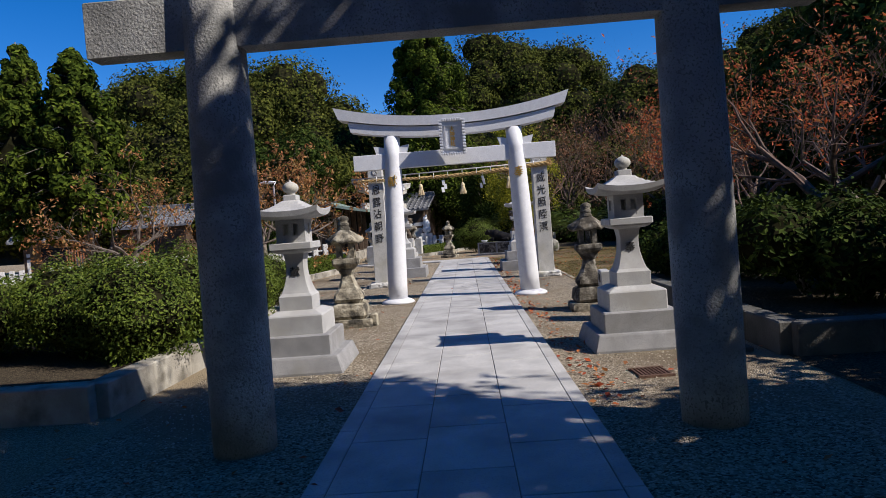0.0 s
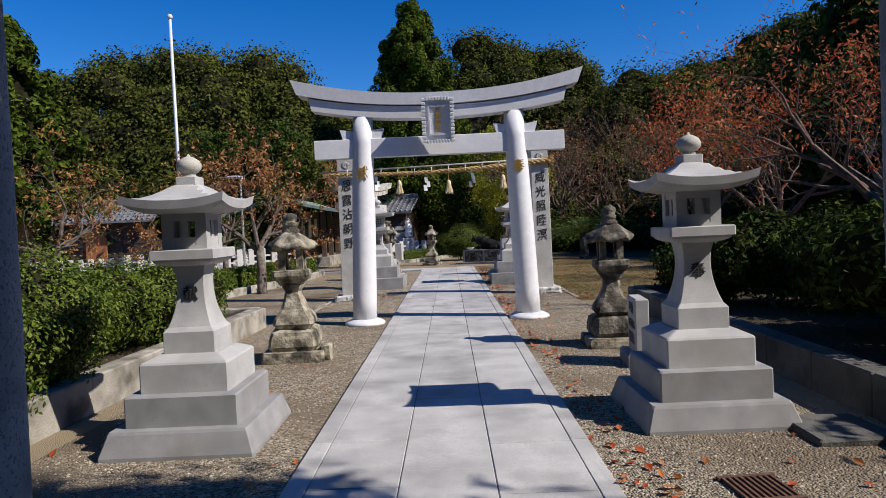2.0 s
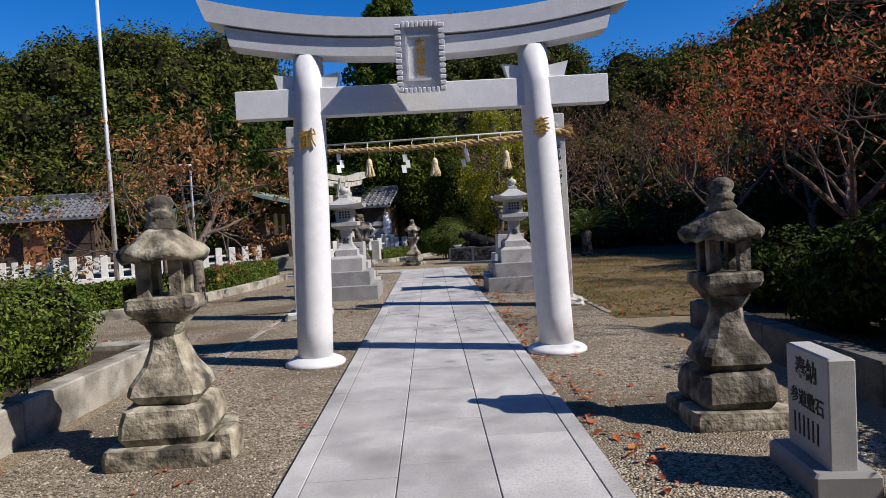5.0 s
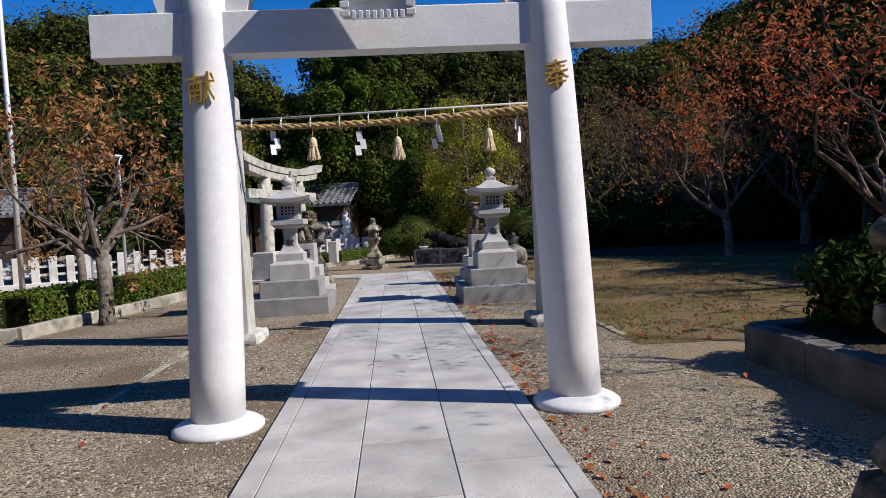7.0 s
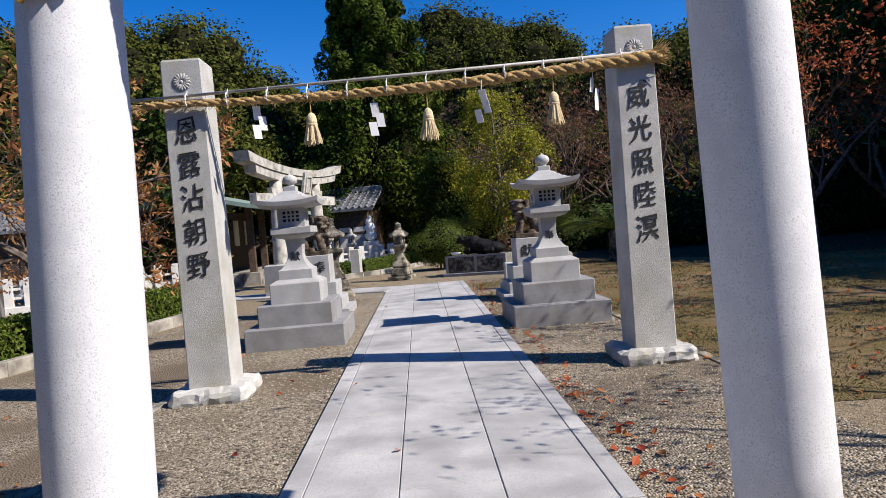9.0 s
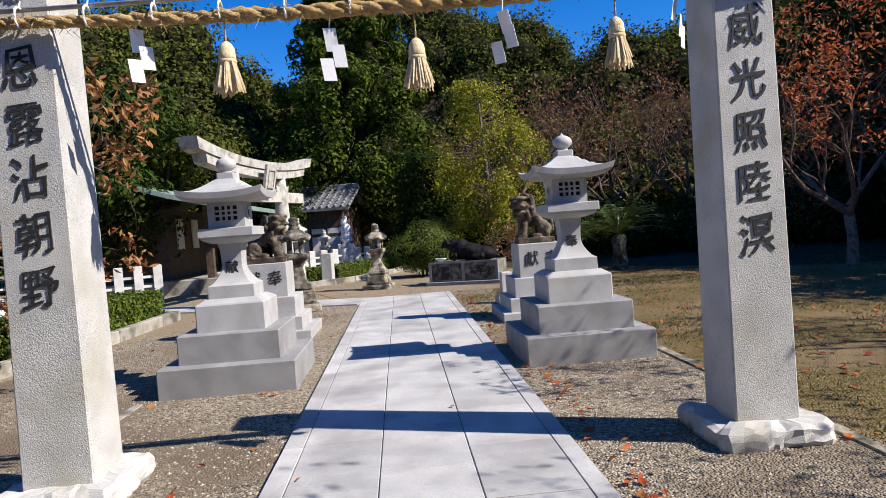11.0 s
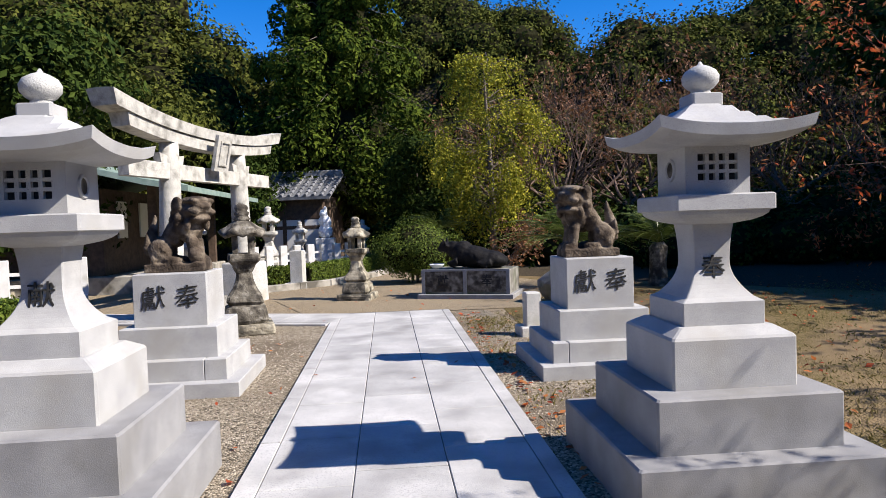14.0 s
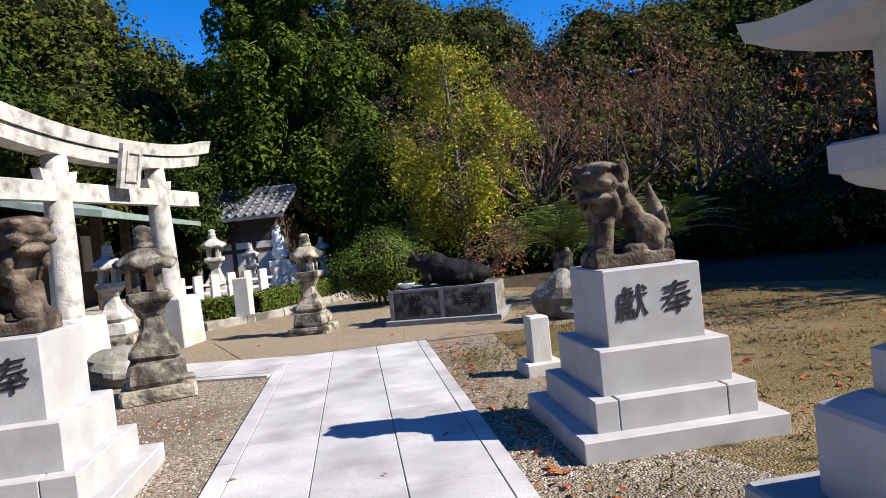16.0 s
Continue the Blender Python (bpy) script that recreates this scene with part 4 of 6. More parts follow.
solo("offering_bowl", g, M["marble"], "white bowl on the end of the plinth", "bowl", smooth=True, m=pose(1.2, 29.5, 0.602))


def boulder(label, x, y, s, seed):
    g = Geo()
    g.ball((0, 0, 0.36 * s[2]), (s[0], s[1], s[2] * 0.62), 18)
    rough(g, 0.16, seed, 2.2)
    rough(g, 0.04, seed + 3, 7)
    g.v = [(a, b, max(c, 0.0)) for a, b, c in g.v]
    solo("boulder", g, M["rock"], label, "boulder", m=pose(x, y, 0), group="garden boulders")


boulder("dark boulder on the lawn", 3.45, 28.0, (0.42, 0.35, 0.75), 2)
boulder("low grey boulder on the lawn", 4.1, 28.6, (0.4, 0.32, 0.62), 3)
boulder("pale rock beside the torii block", -2.75, 27.0, (0.35, 0.3, 0.5), 4)

# drain grate
t = thing("drain_grate", "rusty iron drain grate set in the gravel", "drain grate", pose(2.0, 5.12, 0.004, 0, 0, 3))
for i in range(9):
    g = Geo()
    g.box(-0.15 + i * 0.036, -0.135 + i * 0.036, -0.15, 0.15, 0, 0.022)
    part("bar", g, M["iron"], t)
for s in (-1, 1):
    g = Geo()
    g.box(-0.17, 0.17, *sorted((s * 0.15, s * 0.18)), 0, 0.024)
    part("edge", g, M["iron"], t)

# flat stone in the shade and edging of the lawn
g = Geo()
g.box(2.87, 2.97, 15.2, 21.0, 0, 0.02, 0.006)
solo("lawn_edging", rough(g, 0.006, 31, 4), M["old"], "thin flush stone edging between gravel and lawn", "edging", "structure")
g = Geo()
g.box(-2.5, -2.42, 13.0, 18.85, 0, 0.016, 0.004)
solo("gravel_edging", g, M["kerb"], "thin flush stone edging through the gravel", "edging", "structure")
g = Geo()
g.box(2.7, 3.25, 5.75, 6.35, 0, 0.05, 0.015)
# this stone takes the shade-dark kerb colour too
solo("flat_stone", rough(g, 0.02, 6), M["shadekerb"], "flat stepping stone in the gravel", "stepping stone")


# ---- planters with kerbs ----
def kerb_run(name, label, pts, h, w, seg=0.9, mat="kerb"):
    t = thing(name, label, "kerb", kind="structure")
    for (x0, y0), (x1, y1) in zip(pts, pts[1:]):
        d = Vector((x1 - x0, y1 - y0, 0))
        n = max(1, round(d.length / seg))
        a = math.degrees(math.atan2(d.y, d.x))
        l = d.length / n
        g = Geo()
        g.box(0.003, l - 0.003, -w / 2, w / 2, 0, h, 0.015)
        me = g.mesh("kerb_block", M[mat])
        for i in range(n):
            p = Vector((x0, y0, 0)) + d * (i / n)
            part("kerb_block", me, None, t, m=pose(*p, 0, 0, a))
    return t


kerb_run("planter_kerb_1", "weathered stone kerb of a raised planting bed", [(-7.5, 4.8), (-3.22, 4.8), (-3.02, 12.75), (-7.5, 13.1)], 0.34, 0.24)
# same kerb as the other bed, darkened in colour for shade
kerb_run("planter_kerb_2", "stone kerb of a raised planting bed, its shade painted in", [(8.5, 5.4), (3.52, 5.5), (3.6, 10.6), (3.68, 13.6), (8.5, 13.9)], 0.34, 0.24, mat="shadekerb")
kerb_run("hedge_kerb", "low stone kerb along the clipped hedge", [(-9.5, 16.6), (-5.65, 18.1), (-5.0, 21.2), (-4.6, 23.5), (-4.5, 26.2), (-5.6, 26.7)], 0.2, 0.16)
kerb_run("garden_kerb", "low stone kerb of the planted bed at the back", [(-2.75, 32.0), (-1.35, 33.2), (-0.2, 35.5), (0.6, 38.0)], 0.16, 0.16)
# bed soil in the shade-dark colour
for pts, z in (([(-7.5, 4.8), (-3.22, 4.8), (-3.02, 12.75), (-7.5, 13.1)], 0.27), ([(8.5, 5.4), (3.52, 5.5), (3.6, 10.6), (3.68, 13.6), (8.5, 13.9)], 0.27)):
    sheet("planter_soil", pts, z, M["shadesoil"], "planting soil inside the kerb, painted shade-dark")


# dark sheets where only tree shade is known, painted onto the ground
sheet("painted_shade_soil", [(3.35, -12), (16, -12), (16, 13.9), (3.75, 13.9), (3.55, 9), (3.45, 5)], 0.008, M["shadesoil"], "dark sheet painting the trees' shade on the soil")
sheet("woodland_floor", [(9.5, 27.0), (30, 21), (40, 34), (40, 47), (3.6, 47), (3.4, 34.2)], 0.011, M["shadesoil"], "dark sheet painting the shade on the wood's floor")


# ---- foliage ----
def leaf_shell(geo, c, r, n, size, rng, squash=0.2, inner=0.72, flat=1.0, jitter=0.55, flakes=False):
    """Leaves spread through the outer part of an uneven rounded mass."""
    d = rng.normal(size=(n, 3))
    d /= np.linalg.norm(d, axis=1, keepdims=True)
    k = rng.uniform(inner, 1.0, (n, 1))
    lump = 1 + squash * np.sin(d[:, :1] * 5 + c[0] * 3) * np.sin(d[:, 1:2] * 6 + c[1]) + squash * 0.6 * np.sin(d[:, 2:] * 7 + c[0])
    p = np.asarray(c) + d * np.asarray(r) * k * lump
    nrm = d + rng.normal(0, jitter, (n, 3)) + np.array([0, 0, 0.35 * flat])
    ok = p[:, 2] > 0.03
    scatter = geo.flakes if flakes else geo.quads
    scatter(p[ok], nrm[ok], rng.uniform(0.6, 1.25, ok.sum()) * size, rng)


def shrub(name, label, base, blobs, mat, n, size, seed, stem=True, kind=""):
    """A shrub: stems and an uneven mass of small leaves over a core painted dark as shade."""
    rng = np.random.default_rng(seed)
    t = thing(name, label, "shrub", pose(*base), kind=kind)
    g, core = Geo(), Geo()
    for (c, r) in blobs:
        leaf_shell(g, c, r, n, size, rng)
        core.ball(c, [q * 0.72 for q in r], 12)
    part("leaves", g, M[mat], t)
    part("shade_core", rough(core, 0.06, seed, 3), M["inner"], t)
    if stem:
        for i in range(7):
            g = Geo()
            c, r = blobs[i % len(blobs)]
            a = rng.uniform(0, 6.28)
            g.tube([(c[0] * 0.5, c[1] * 0.5, 0), (c[0] * 0.8 + 0.1 * math.cos(a), c[1] * 0.8 + 0.1 * math.sin(a), c[2] * 0.5), (c[0] + 0.2 * math.cos(a), c[1] + 0.2 * math.sin(a), c[2])], [0.035, 0.025, 0.012], 5)
            part("stem", g, M["bark"], t)
    return t


def ring_blobs(w, d, h, k, seed, r=0.5):
    rr = random.Random(seed)
    out = []
    for i in range(k):
        out.append(((rr.uniform(-w, w), rr.uniform(-d, d), h * rr.uniform(0.42, 0.62)), (r * rr.uniform(0.85, 1.2), r * rr.uniform(0.85, 1.2), h * rr.uniform(0.4, 0.5))))
    return out


shrub("clipped_bush", "bright green clipped bush in the raised bed", (-4.05, 7.2, 0.27), ring_blobs(0.85, 0.9, 1.24, 9, 1, 0.62), "hedge", 6400, 0.024, 1)
shrub("clipped_bush", "rounded bright green bush behind the lantern", (-3.85, 9.3, 0.27), ring_blobs(0.55, 0.55, 1.1, 6, 2, 0.58), "hedge", 5400, 0.024, 2)
shrub("clipped_bush", "rounded green bush at the bed's far end", (-3.75, 11.4, 0.27), ring_blobs(0.35, 0.6, 0.98, 5, 3, 0.55), "hedge", 4600, 0.025, 3)
shrub("clipped_bush", "sprawling green bush in the raised bed", (-6.4, 8.0, 0.27), ring_blobs(0.8, 1.3, 1.05, 7, 4, 0.65), "hedge", 3600, 0.028, 4)
shrub("camellia_bush", "dark green bush in the shaded bed", (5.1, 7.4, 0.27), ring_blobs(0.9, 1.0, 1.35, 8, 5, 0.65), "bushdark", 1700, 0.048, 5)
shrub("camellia_bush", "glossy dark green bush in the shaded bed", (5.0, 10.2, 0.27), ring_blobs(0.7, 0.9, 1.3, 7, 6, 0.62), "bushdark", 1800, 0.046, 6)
shrub("camellia_bush", "small loose dark bush near the kerb", (4.4, 11.5, 0.27), ring_blobs(0.25, 0.35, 0.95, 5, 7, 0.4), "bushdark", 1300, 0.044, 7)
shrub("camellia_bush", "loose dark bush at the end of the bed", (4.75, 12.9, 0.27), ring_blobs(0.4, 0.3, 0.98, 6, 8, 0.5), "bushdark", 1500, 0.044, 8)
shrub("round_bush", "round clipped green bush on bare earth", (0.95, 33.0, 0.0), [((0, 0, 0.95), (1.0, 0.9, 0.78)), ((0.22, -0.1, 0.78), (0.95, 0.85, 0.66)), ((-0.24, 0, 0.8), (0.95, 0.85, 0.66))], "hedge", 5600, 0.032, 9)


def hedge(label, pts, width, height, seed, n, mat="hedge"):
    """A clipped hedge along a line."""
    rng = np.random.default_rng(seed)
    g, core = Geo(), Geo()
    for (x0, y0), (x1, y1) in zip(pts, pts[1:]):
        d = Vector((x1 - x0, y1 - y0, 0))
        s = Vector((-d.y, d.x, 0)).normalized()
        k = int(n * d.length)
        u = rng.uniform(0, 1, k)
        side = rng.integers(0, 4, k)
        w = np.where(side == 0, -0.5, np.where(side == 1, 0.5, rng.uniform(-0.5, 0.5, k))) * width
        z = np.where(side < 2, rng.uniform(0.02, 1, k), 1.0) * height
        p = np.array([x0, y0, 0]) + np.outer(u, np.array(d)) + np.outer(w, np.array(s)) + np.outer(z, (0, 0, 1)) + rng.normal(0, 0.03, (k, 3))
        nrm = np.outer(np.sign(w) * (side < 2), np.array(s)) + np.outer(side >= 2, (0, 0, 1)) + rng.normal(0, 0.5, (k, 3))
        g.quads(p, nrm, rng.uniform(0.7, 1.3, k) * 0.036, rng)
        a = Vector((x0, y0, 0))
        q = s * width * 0.44
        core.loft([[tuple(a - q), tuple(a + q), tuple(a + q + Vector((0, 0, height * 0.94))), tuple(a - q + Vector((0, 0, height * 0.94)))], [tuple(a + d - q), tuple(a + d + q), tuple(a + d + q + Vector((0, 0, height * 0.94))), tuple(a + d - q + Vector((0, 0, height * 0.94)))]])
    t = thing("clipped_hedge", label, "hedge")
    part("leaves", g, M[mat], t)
    # the hedge's inside shade, painted as a near-black block
    part("shade_core", core, M["inner"], t)


hedge("low clipped green hedge behind a stone kerb", [(-9.8, 17.6), (-6.25, 18.9), (-5.65, 21.4), (-5.25, 23.6), (-5.15, 26.0)], 0.95, 0.62, 11, 3600)
hedge("low yellowish hedge in front of the stone fence", [(-4.6, 34.2), (-2.3, 34.6), (-0.9, 37.5), (-0.2, 40.5)], 0.8, 0.42, 12, 2600, "hedge")


# ---- trees ----
def grow(geo, p, d, length, r, depth, rng, tips, spread, up, kids=(2, 4), seg=4):
    pts, rad = [p.copy()], [r]
    q, v = p.copy(), d.normalized()
    for i in range(seg):
        v = (v + Vector(rng.normal(0, 0.16, 3)) + Vector((0, 0, up))).normalized()
        q = q + v * (length / seg)
        pts.append(q.copy())
        rad.append(r * (1 - 0.45 * (i + 1) / seg))
    geo.tube(pts, rad, 7 if depth > 3 else (5 if depth > 1 else 3), False)
    if depth == 0:
        tips.append((q, v))
        return
    for k in range(rng.integers(kids[0], kids[1] + 1)):
        a = rng.uniform(0.35, 1.0) if k else 1.0
        i = max(1, int(a * seg))
        side = Vector(rng.normal(0, 1, 3)).cross(v).normalized()
        nd = (v + side * spread * rng.uniform(0.6, 1.3)).normalized()
        grow(geo, pts[i], nd, length * rng.uniform(0.62, 0.85), rad[i] * 0.66, depth - 1, rng, tips, spread, up, kids, seg)
    if depth <= 2:
        tips.append((q, v))


def bare_tree(label, base, height, seed, leaf="red", leaves=10, size=0.055, r=0.13, trunk=1.3, twig="twig", spread=0.95, up=0.03, depth=5, lean=(0, 0), kids=(2, 4)):
    """A cherry-like tree: low trunk, spreading limbs, fine twigs, the last leaves."""
    rng = np.random.default_rng(seed)
    t = thing("cherry_tree", label, "tree", pose(*base))
    g = Geo()
    top = Vector((lean[0] * 0.4, lean[1] * 0.4, trunk))
    g.tube([(0, 0, -0.05), (0.0, 0, 0.12), top * 0.5 + Vector((0.03, -0.02, 0)), top], [r * 1.5, r * 1.12, r * 1.0, r * 0.95], 12)
    part("trunk", rough(g, 0.02, seed, 5), M["bark"], t, "", True)
    tips = []
    l0 = (height - trunk) * 0.42
    for i in range(4):
        g = Geo()
        a = 2 * math.pi * (i / 4) + rng.uniform(-0.4, 0.4)
        grow(g, top - Vector((0, 0, 0.08 * i)), Vector((math.cos(a) * 0.9 + lean[0], math.sin(a) * 0.9 + lean[1], rng.uniform(0.55, 1.1))), l0, r * 0.62, depth - 1, rng, tips, spread, up, kids)
        part("limb", g, M[twig], t)
    if leaves:
        g = Geo()
        pos = np.array([tuple(q) for q, _ in tips])
        pick = rng.integers(0, len(pos), int(len(pos) * leaves))
        clump = rng.random(len(pos)) < 0.55
        pick = pick[clump[pick]]
        p = pos[pick] + rng.normal(0, 0.07, (len(pick), 3)) - np.array([0, 0, 0.05])
        g.quads(p, rng.normal(size=(len(pick), 3)), rng.uniform(0.6, 1.3, len(pick)) * size, rng, 0.42)
        part("leaves", g, M[leaf], t)
    return t


bare_tree("small cherry tree with orange-brown autumn leaves", (-4.86, 19.42, 0), 4.5, 21, leaf="rust", leaves=8, size=0.062, r=0.115, depth=6, up=0.07, kids=(2, 3))
bare_tree("cherry tree with rusty leaves beyond the bush", (-8.6, 16.2, 0), 4.0, 22, leaf="rust", leaves=5, size=0.055, r=0.1, depth=6, kids=(2, 3))
bare_tree("cherry tree half bare, by the stone fence", (-7.6, 24.6, 0), 4.2, 23, leaves=5, size=0.055, leaf="rust", r=0.1, depth=6, kids=(2, 3))
bare_tree("cherry tree with reddish leaves near the buildings", (-13.5, 24.0, 0), 4.6, 24, leaves=5, size=0.06, leaf="rust", r=0.1, depth=6, kids=(2, 3))
bare_tree("spreading cherry tree with red leaves beside the bed", (7.4, 12.0, 0.26), 5.3, 25, leaves=1.1, size=0.052, r=0.13, twig="twigbrown", depth=7, up=0.09, kids=(2, 3), spread=0.8)
bare_tree("spreading half-bare cherry tree with red leaves on the lawn", (9.9, 26.0, 0), 6.2, 26, leaves=4.0, size=0.058, r=0.11, twig="twigbrown", depth=7, lean=(-0.2, -0.1), up=0.03, kids=(2, 3), spread=0.8)
bare_tree("pale-barked cherry tree at the lawn's edge", (14.5, 29.5, 0), 6.2, 27, leaves=3, size=0.09, r=0.16, depth=6, kids=(2, 3))
bare_tree("bare cherry tree beside the shaded bed", (10.0, 15.0, 0.0), 5.8, 28, leaves=0.8, size=0.075, r=0.15, depth=7, up=0.07, kids=(2, 3), spread=0.8)
bare_tree("dark red cherry tree on the lawn", (8.6, 18.0, 0), 5.6, 29, leaves=4.0, size=0.05, r=0.115, twig="twigbrown", depth=7, up=0.06, kids=(2, 3), spread=0.8)
for i, (x, y, h) in enumerate(((6.6, 39.6, 6.6), (9.4, 40.4, 7.2), (12.6, 40.0, 7.4), (7.6, 42.0, 7.6), (11.2, 43.0, 8.0), (15.0, 44.5, 8.5), (19.0, 41.0, 8.2), (23.5, 40.0, 8.5), (5.8, 45.5, 8.0), (14.0, 37.5, 6.4), (17.2, 37.0, 6.8))):
    bare_tree("leafless brown tree at the foot of the hill", (x, y, 0.3), h, 40 + i, leaf="brown", leaves=2.2, size=0.085, r=0.13, twig="twigbrown", trunk=1.6, depth=6, kids=(2, 3), up=0.09, spread=0.75)
bare_tree("low shrub-like tree with russet leaves", (3.4, 33.5, 0), 2.0, 50, leaf="brown", leaves=5, size=0.06, r=0.05, trunk=0.3, depth=5)


def ginkgo():
    rng = np.random.default_rng(60)
    t = thing("ginkgo_tree", "slender yellow-green tree with drooping sprays", "tree", pose(3.75, 38.0, 0))
    g = Geo()
    g.tube([(0, 0, 0), (0.05, 0, 1.5), (0, 0.05, 3.5), (-0.1, 0, 5.5), (-0.15, 0, 6.9)], [0.14, 0.11, 0.08, 0.05, 0.015], 9)
    part("trunk", g, M["bark"], t, "", True)
    gb, gl = Geo(), Geo()
    for i in range(84):
        z = rng.uniform(1.5, 6.9)
        a = rng.uniform(0, 6.283)
        reach = (0.8 + 1.75 * math.sin(math.pi * min(1.0, (7.4 - z) / 6.2))) * rng.uniform(0.4, 1.0)
        o = Vector((math.cos(a), math.sin(a), 0))
        pts = [Vector((0, 0, z)), o * reach * 0.5 + Vector((0, 0, z + 0.35)), o * reach * 0.85 + Vector((0, 0, z + 0.2)), o * reach + Vector((0, 0, z - 0.35 - 0.35 * rng.random()))]
        gb.tube(pts, [0.02, 0.015, 0.01, 0.005], 4)
        k = int(rng.uniform(150, 330))
        u = rng.uniform(0.35, 1, k) ** 0.7
        arr = np.array([tuple(p) for p in pts])
        idx = np.minimum((u * 3).astype(int), 2)
        f = (u * 3 - idx)[:, None]
        p = arr[idx] * (1 - f) + arr[idx + 1] * f + rng.normal(0, 0.13, (k, 3)) - np.outer(rng.uniform(0, 0.4, k) * u, (0, 0, 1))
        gl.quads(p, rng.normal(size=(k, 3)) + [0, 0, 0.5], rng.uniform(0.6, 1.2, k) * 0.055, rng, 0.6)
    part("branchwork", gb, M["twig"], t)
    part("leaves", gl, M["ginkgo"], t)


ginkgo()


def conifer(label, base, height, radius, bottom, seed, whorls, per, sprays, size, taper=0.75):
    """A tall conifer: straight trunk, tiers of drooping fronds, ragged outline."""
    rng = np.random.default_rng(seed)
    t = thing("conifer_tree", label, "tree", pose(*base))
    g = Geo()
    g.tube([(0, 0, 0), (0, 0, height * 0.5), (0, 0, height)], [height * 0.022, height * 0.014, 0.02], 10)
    part("trunk", g, M["bark"], t, "", True)
    gl, gb, heart = Geo(), Geo(), Geo()
    ring = []
    for w in range(whorls):
        z = bottom + (height - bottom) * (w / whorls) ** 0.95
        f = 1 - (z - bottom) / (height - bottom)
        rad = radius * (min(1.0, (f * 1.25)) ** taper) * (0.75 + 0.25 * min(1, (1 - f) * 6))
        ring.append((z, rad * 0.5))
        for k in range(per):
            a = rng.uniform(0, 6.283)
            rr = rad * rng.uniform(0.6, 1.16)
            o = np.array([math.cos(a), math.sin(a), 0])
            tipz = z + rr * 0.12
            gb.tube([(0, 0, z), tuple(o * rr * 0.6 + [0, 0, tipz]), tuple(o * rr + [0, 0, tipz - rr * 0.18])], [0.035, 0.02, 0.006], 3, False)
            # one hanging clump of fronds near the tip, a thinner one further in
            for share, reach, spread in ((0.8, 0.93, 0.19), (0.2, 0.68, 0.13)):
                n = int(sprays * share)
                wide = spread * radius * rng.uniform(0.6, 1.15) * (0.45 + 0.55 * f)
                d = rng.normal(size=(n, 3))
                d /= np.linalg.norm(d, axis=1, keepdims=True)
                d *= rng.uniform(0.7, 1.0, (n, 1))
                hang = rng.uniform(1.0, 1.7)
                p = o * rr * reach + [0, 0, tipz - 0.18 * rr - wide * 0.4] + d * [wide, wide, wide * hang]
                nrm = d * 1.4 + o * 0.4 + rng.normal(0, 0.4, (n, 3)) + [0, 0, 0.3]
                gl.quads(p, nrm, rng.uniform(0.6, 1.3, n) * size, rng, 0.5)
    # near-black core paints the shaded gaps between the clumps
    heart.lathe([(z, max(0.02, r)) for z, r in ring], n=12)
    tagged(part("shade_core", rough(heart, 0.3, seed, 1.2), M["inner"], t), kind="stuff")
    tagged(part("branchwork", gb, M["bark"], t), kind="stuff")
    part("needles", gl, M["conifer"], t)


conifer("tall dark conifer towering behind the shrine garden", (-1.7, 47.0, 0), 17.2, 4.4, 2.6, 70, 44, 8, 230, 0.115, 0.62)
conifer("tall cypress beside the buildings", (-13.3, 22.4, 0), 8.9, 2.2, 2.8, 71, 26, 8, 90, 0.11)
conifer("tall cypress with a thin top by the buildings", (-15.6, 22.8, 0), 9.4, 1.9, 2.4, 72, 26, 8, 80, 0.11)


def broad_tree(name, label, base, blobs, mat, n, size, seed, trunk=(0.2, 2.0)):
    rng = np.random.default_rng(seed)
    t = thing(name, label, "tree", pose(*base))
    g = Geo()
    r, h = trunk
    g.tube([(0, 0, -0.05), (0, 0, 0.3), (0.1, 0.05, h)], [r * 1.4, r, r * 0.7], 10)
    part("trunk", g, M["bark"], t, "", True)
    for c, _ in blobs:
        g = Geo()
        g.tube([(0.1, 0.05, h), tuple(Vector(c) * 0.55 + Vector((0, 0, h * 0.45))), c], [r * 0.5, r * 0.3, r * 0.1], 6)
        part("limb", g, M["bark"], t)
    g = Geo()
    for c, q in blobs:
        leaf_shell(g, c, q, n, size, rng, 0.3, 0.45)
    part("crown", g, M[mat], t)


def crown_blobs(seed, k, spread, z0, z1, r):
    rr = random.Random(seed)
    return [((rr.uniform(-spread, spread), rr.uniform(-spread, spread), rr.uniform(z0, z1)), (r * rr.uniform(0.7, 1.2), r * rr.uniform(0.7, 1.2), r * rr.uniform(0.55, 0.9))) for _ in range(k)]


# evergreens out of view that shade the entrance
# this ring is added only to block sky light; no such trees are known
for i, (x, y, z0, z1) in enumerate(((-14.0, 4.0, 2.5, 9.5), (-15.0, 9.5, 2.5, 10.0), (-4.2, -6.8, 4.0, 9.5), (2.8, -11.5, 4.2, 10.0), (-4.8, -12.0, 3.6, 10.0), (-11.0, -9.0, 2.5, 9.0), (-11.5, -1.5, 2.2, 7.0), (9.0, -12.5, 3.0, 10.0))):
    broad_tree("evergreen_tree", "broad evergreen added out of view to block sky light", (x, y, 0), crown_blobs(400 + i, 22, 2.8, z0, z1, 1.6), "bushdark", 420, 0.21, 400 + i, (0.3, 3.0))
broad_tree("evergreen_tree", "broad evergreen shading the entrance", (7.6, -2.9, 0), crown_blobs(80, 24, 2.4, 3.6, 10.2, 1.35), "bushdark", 600, 0.18, 80, (0.28, 3.0))
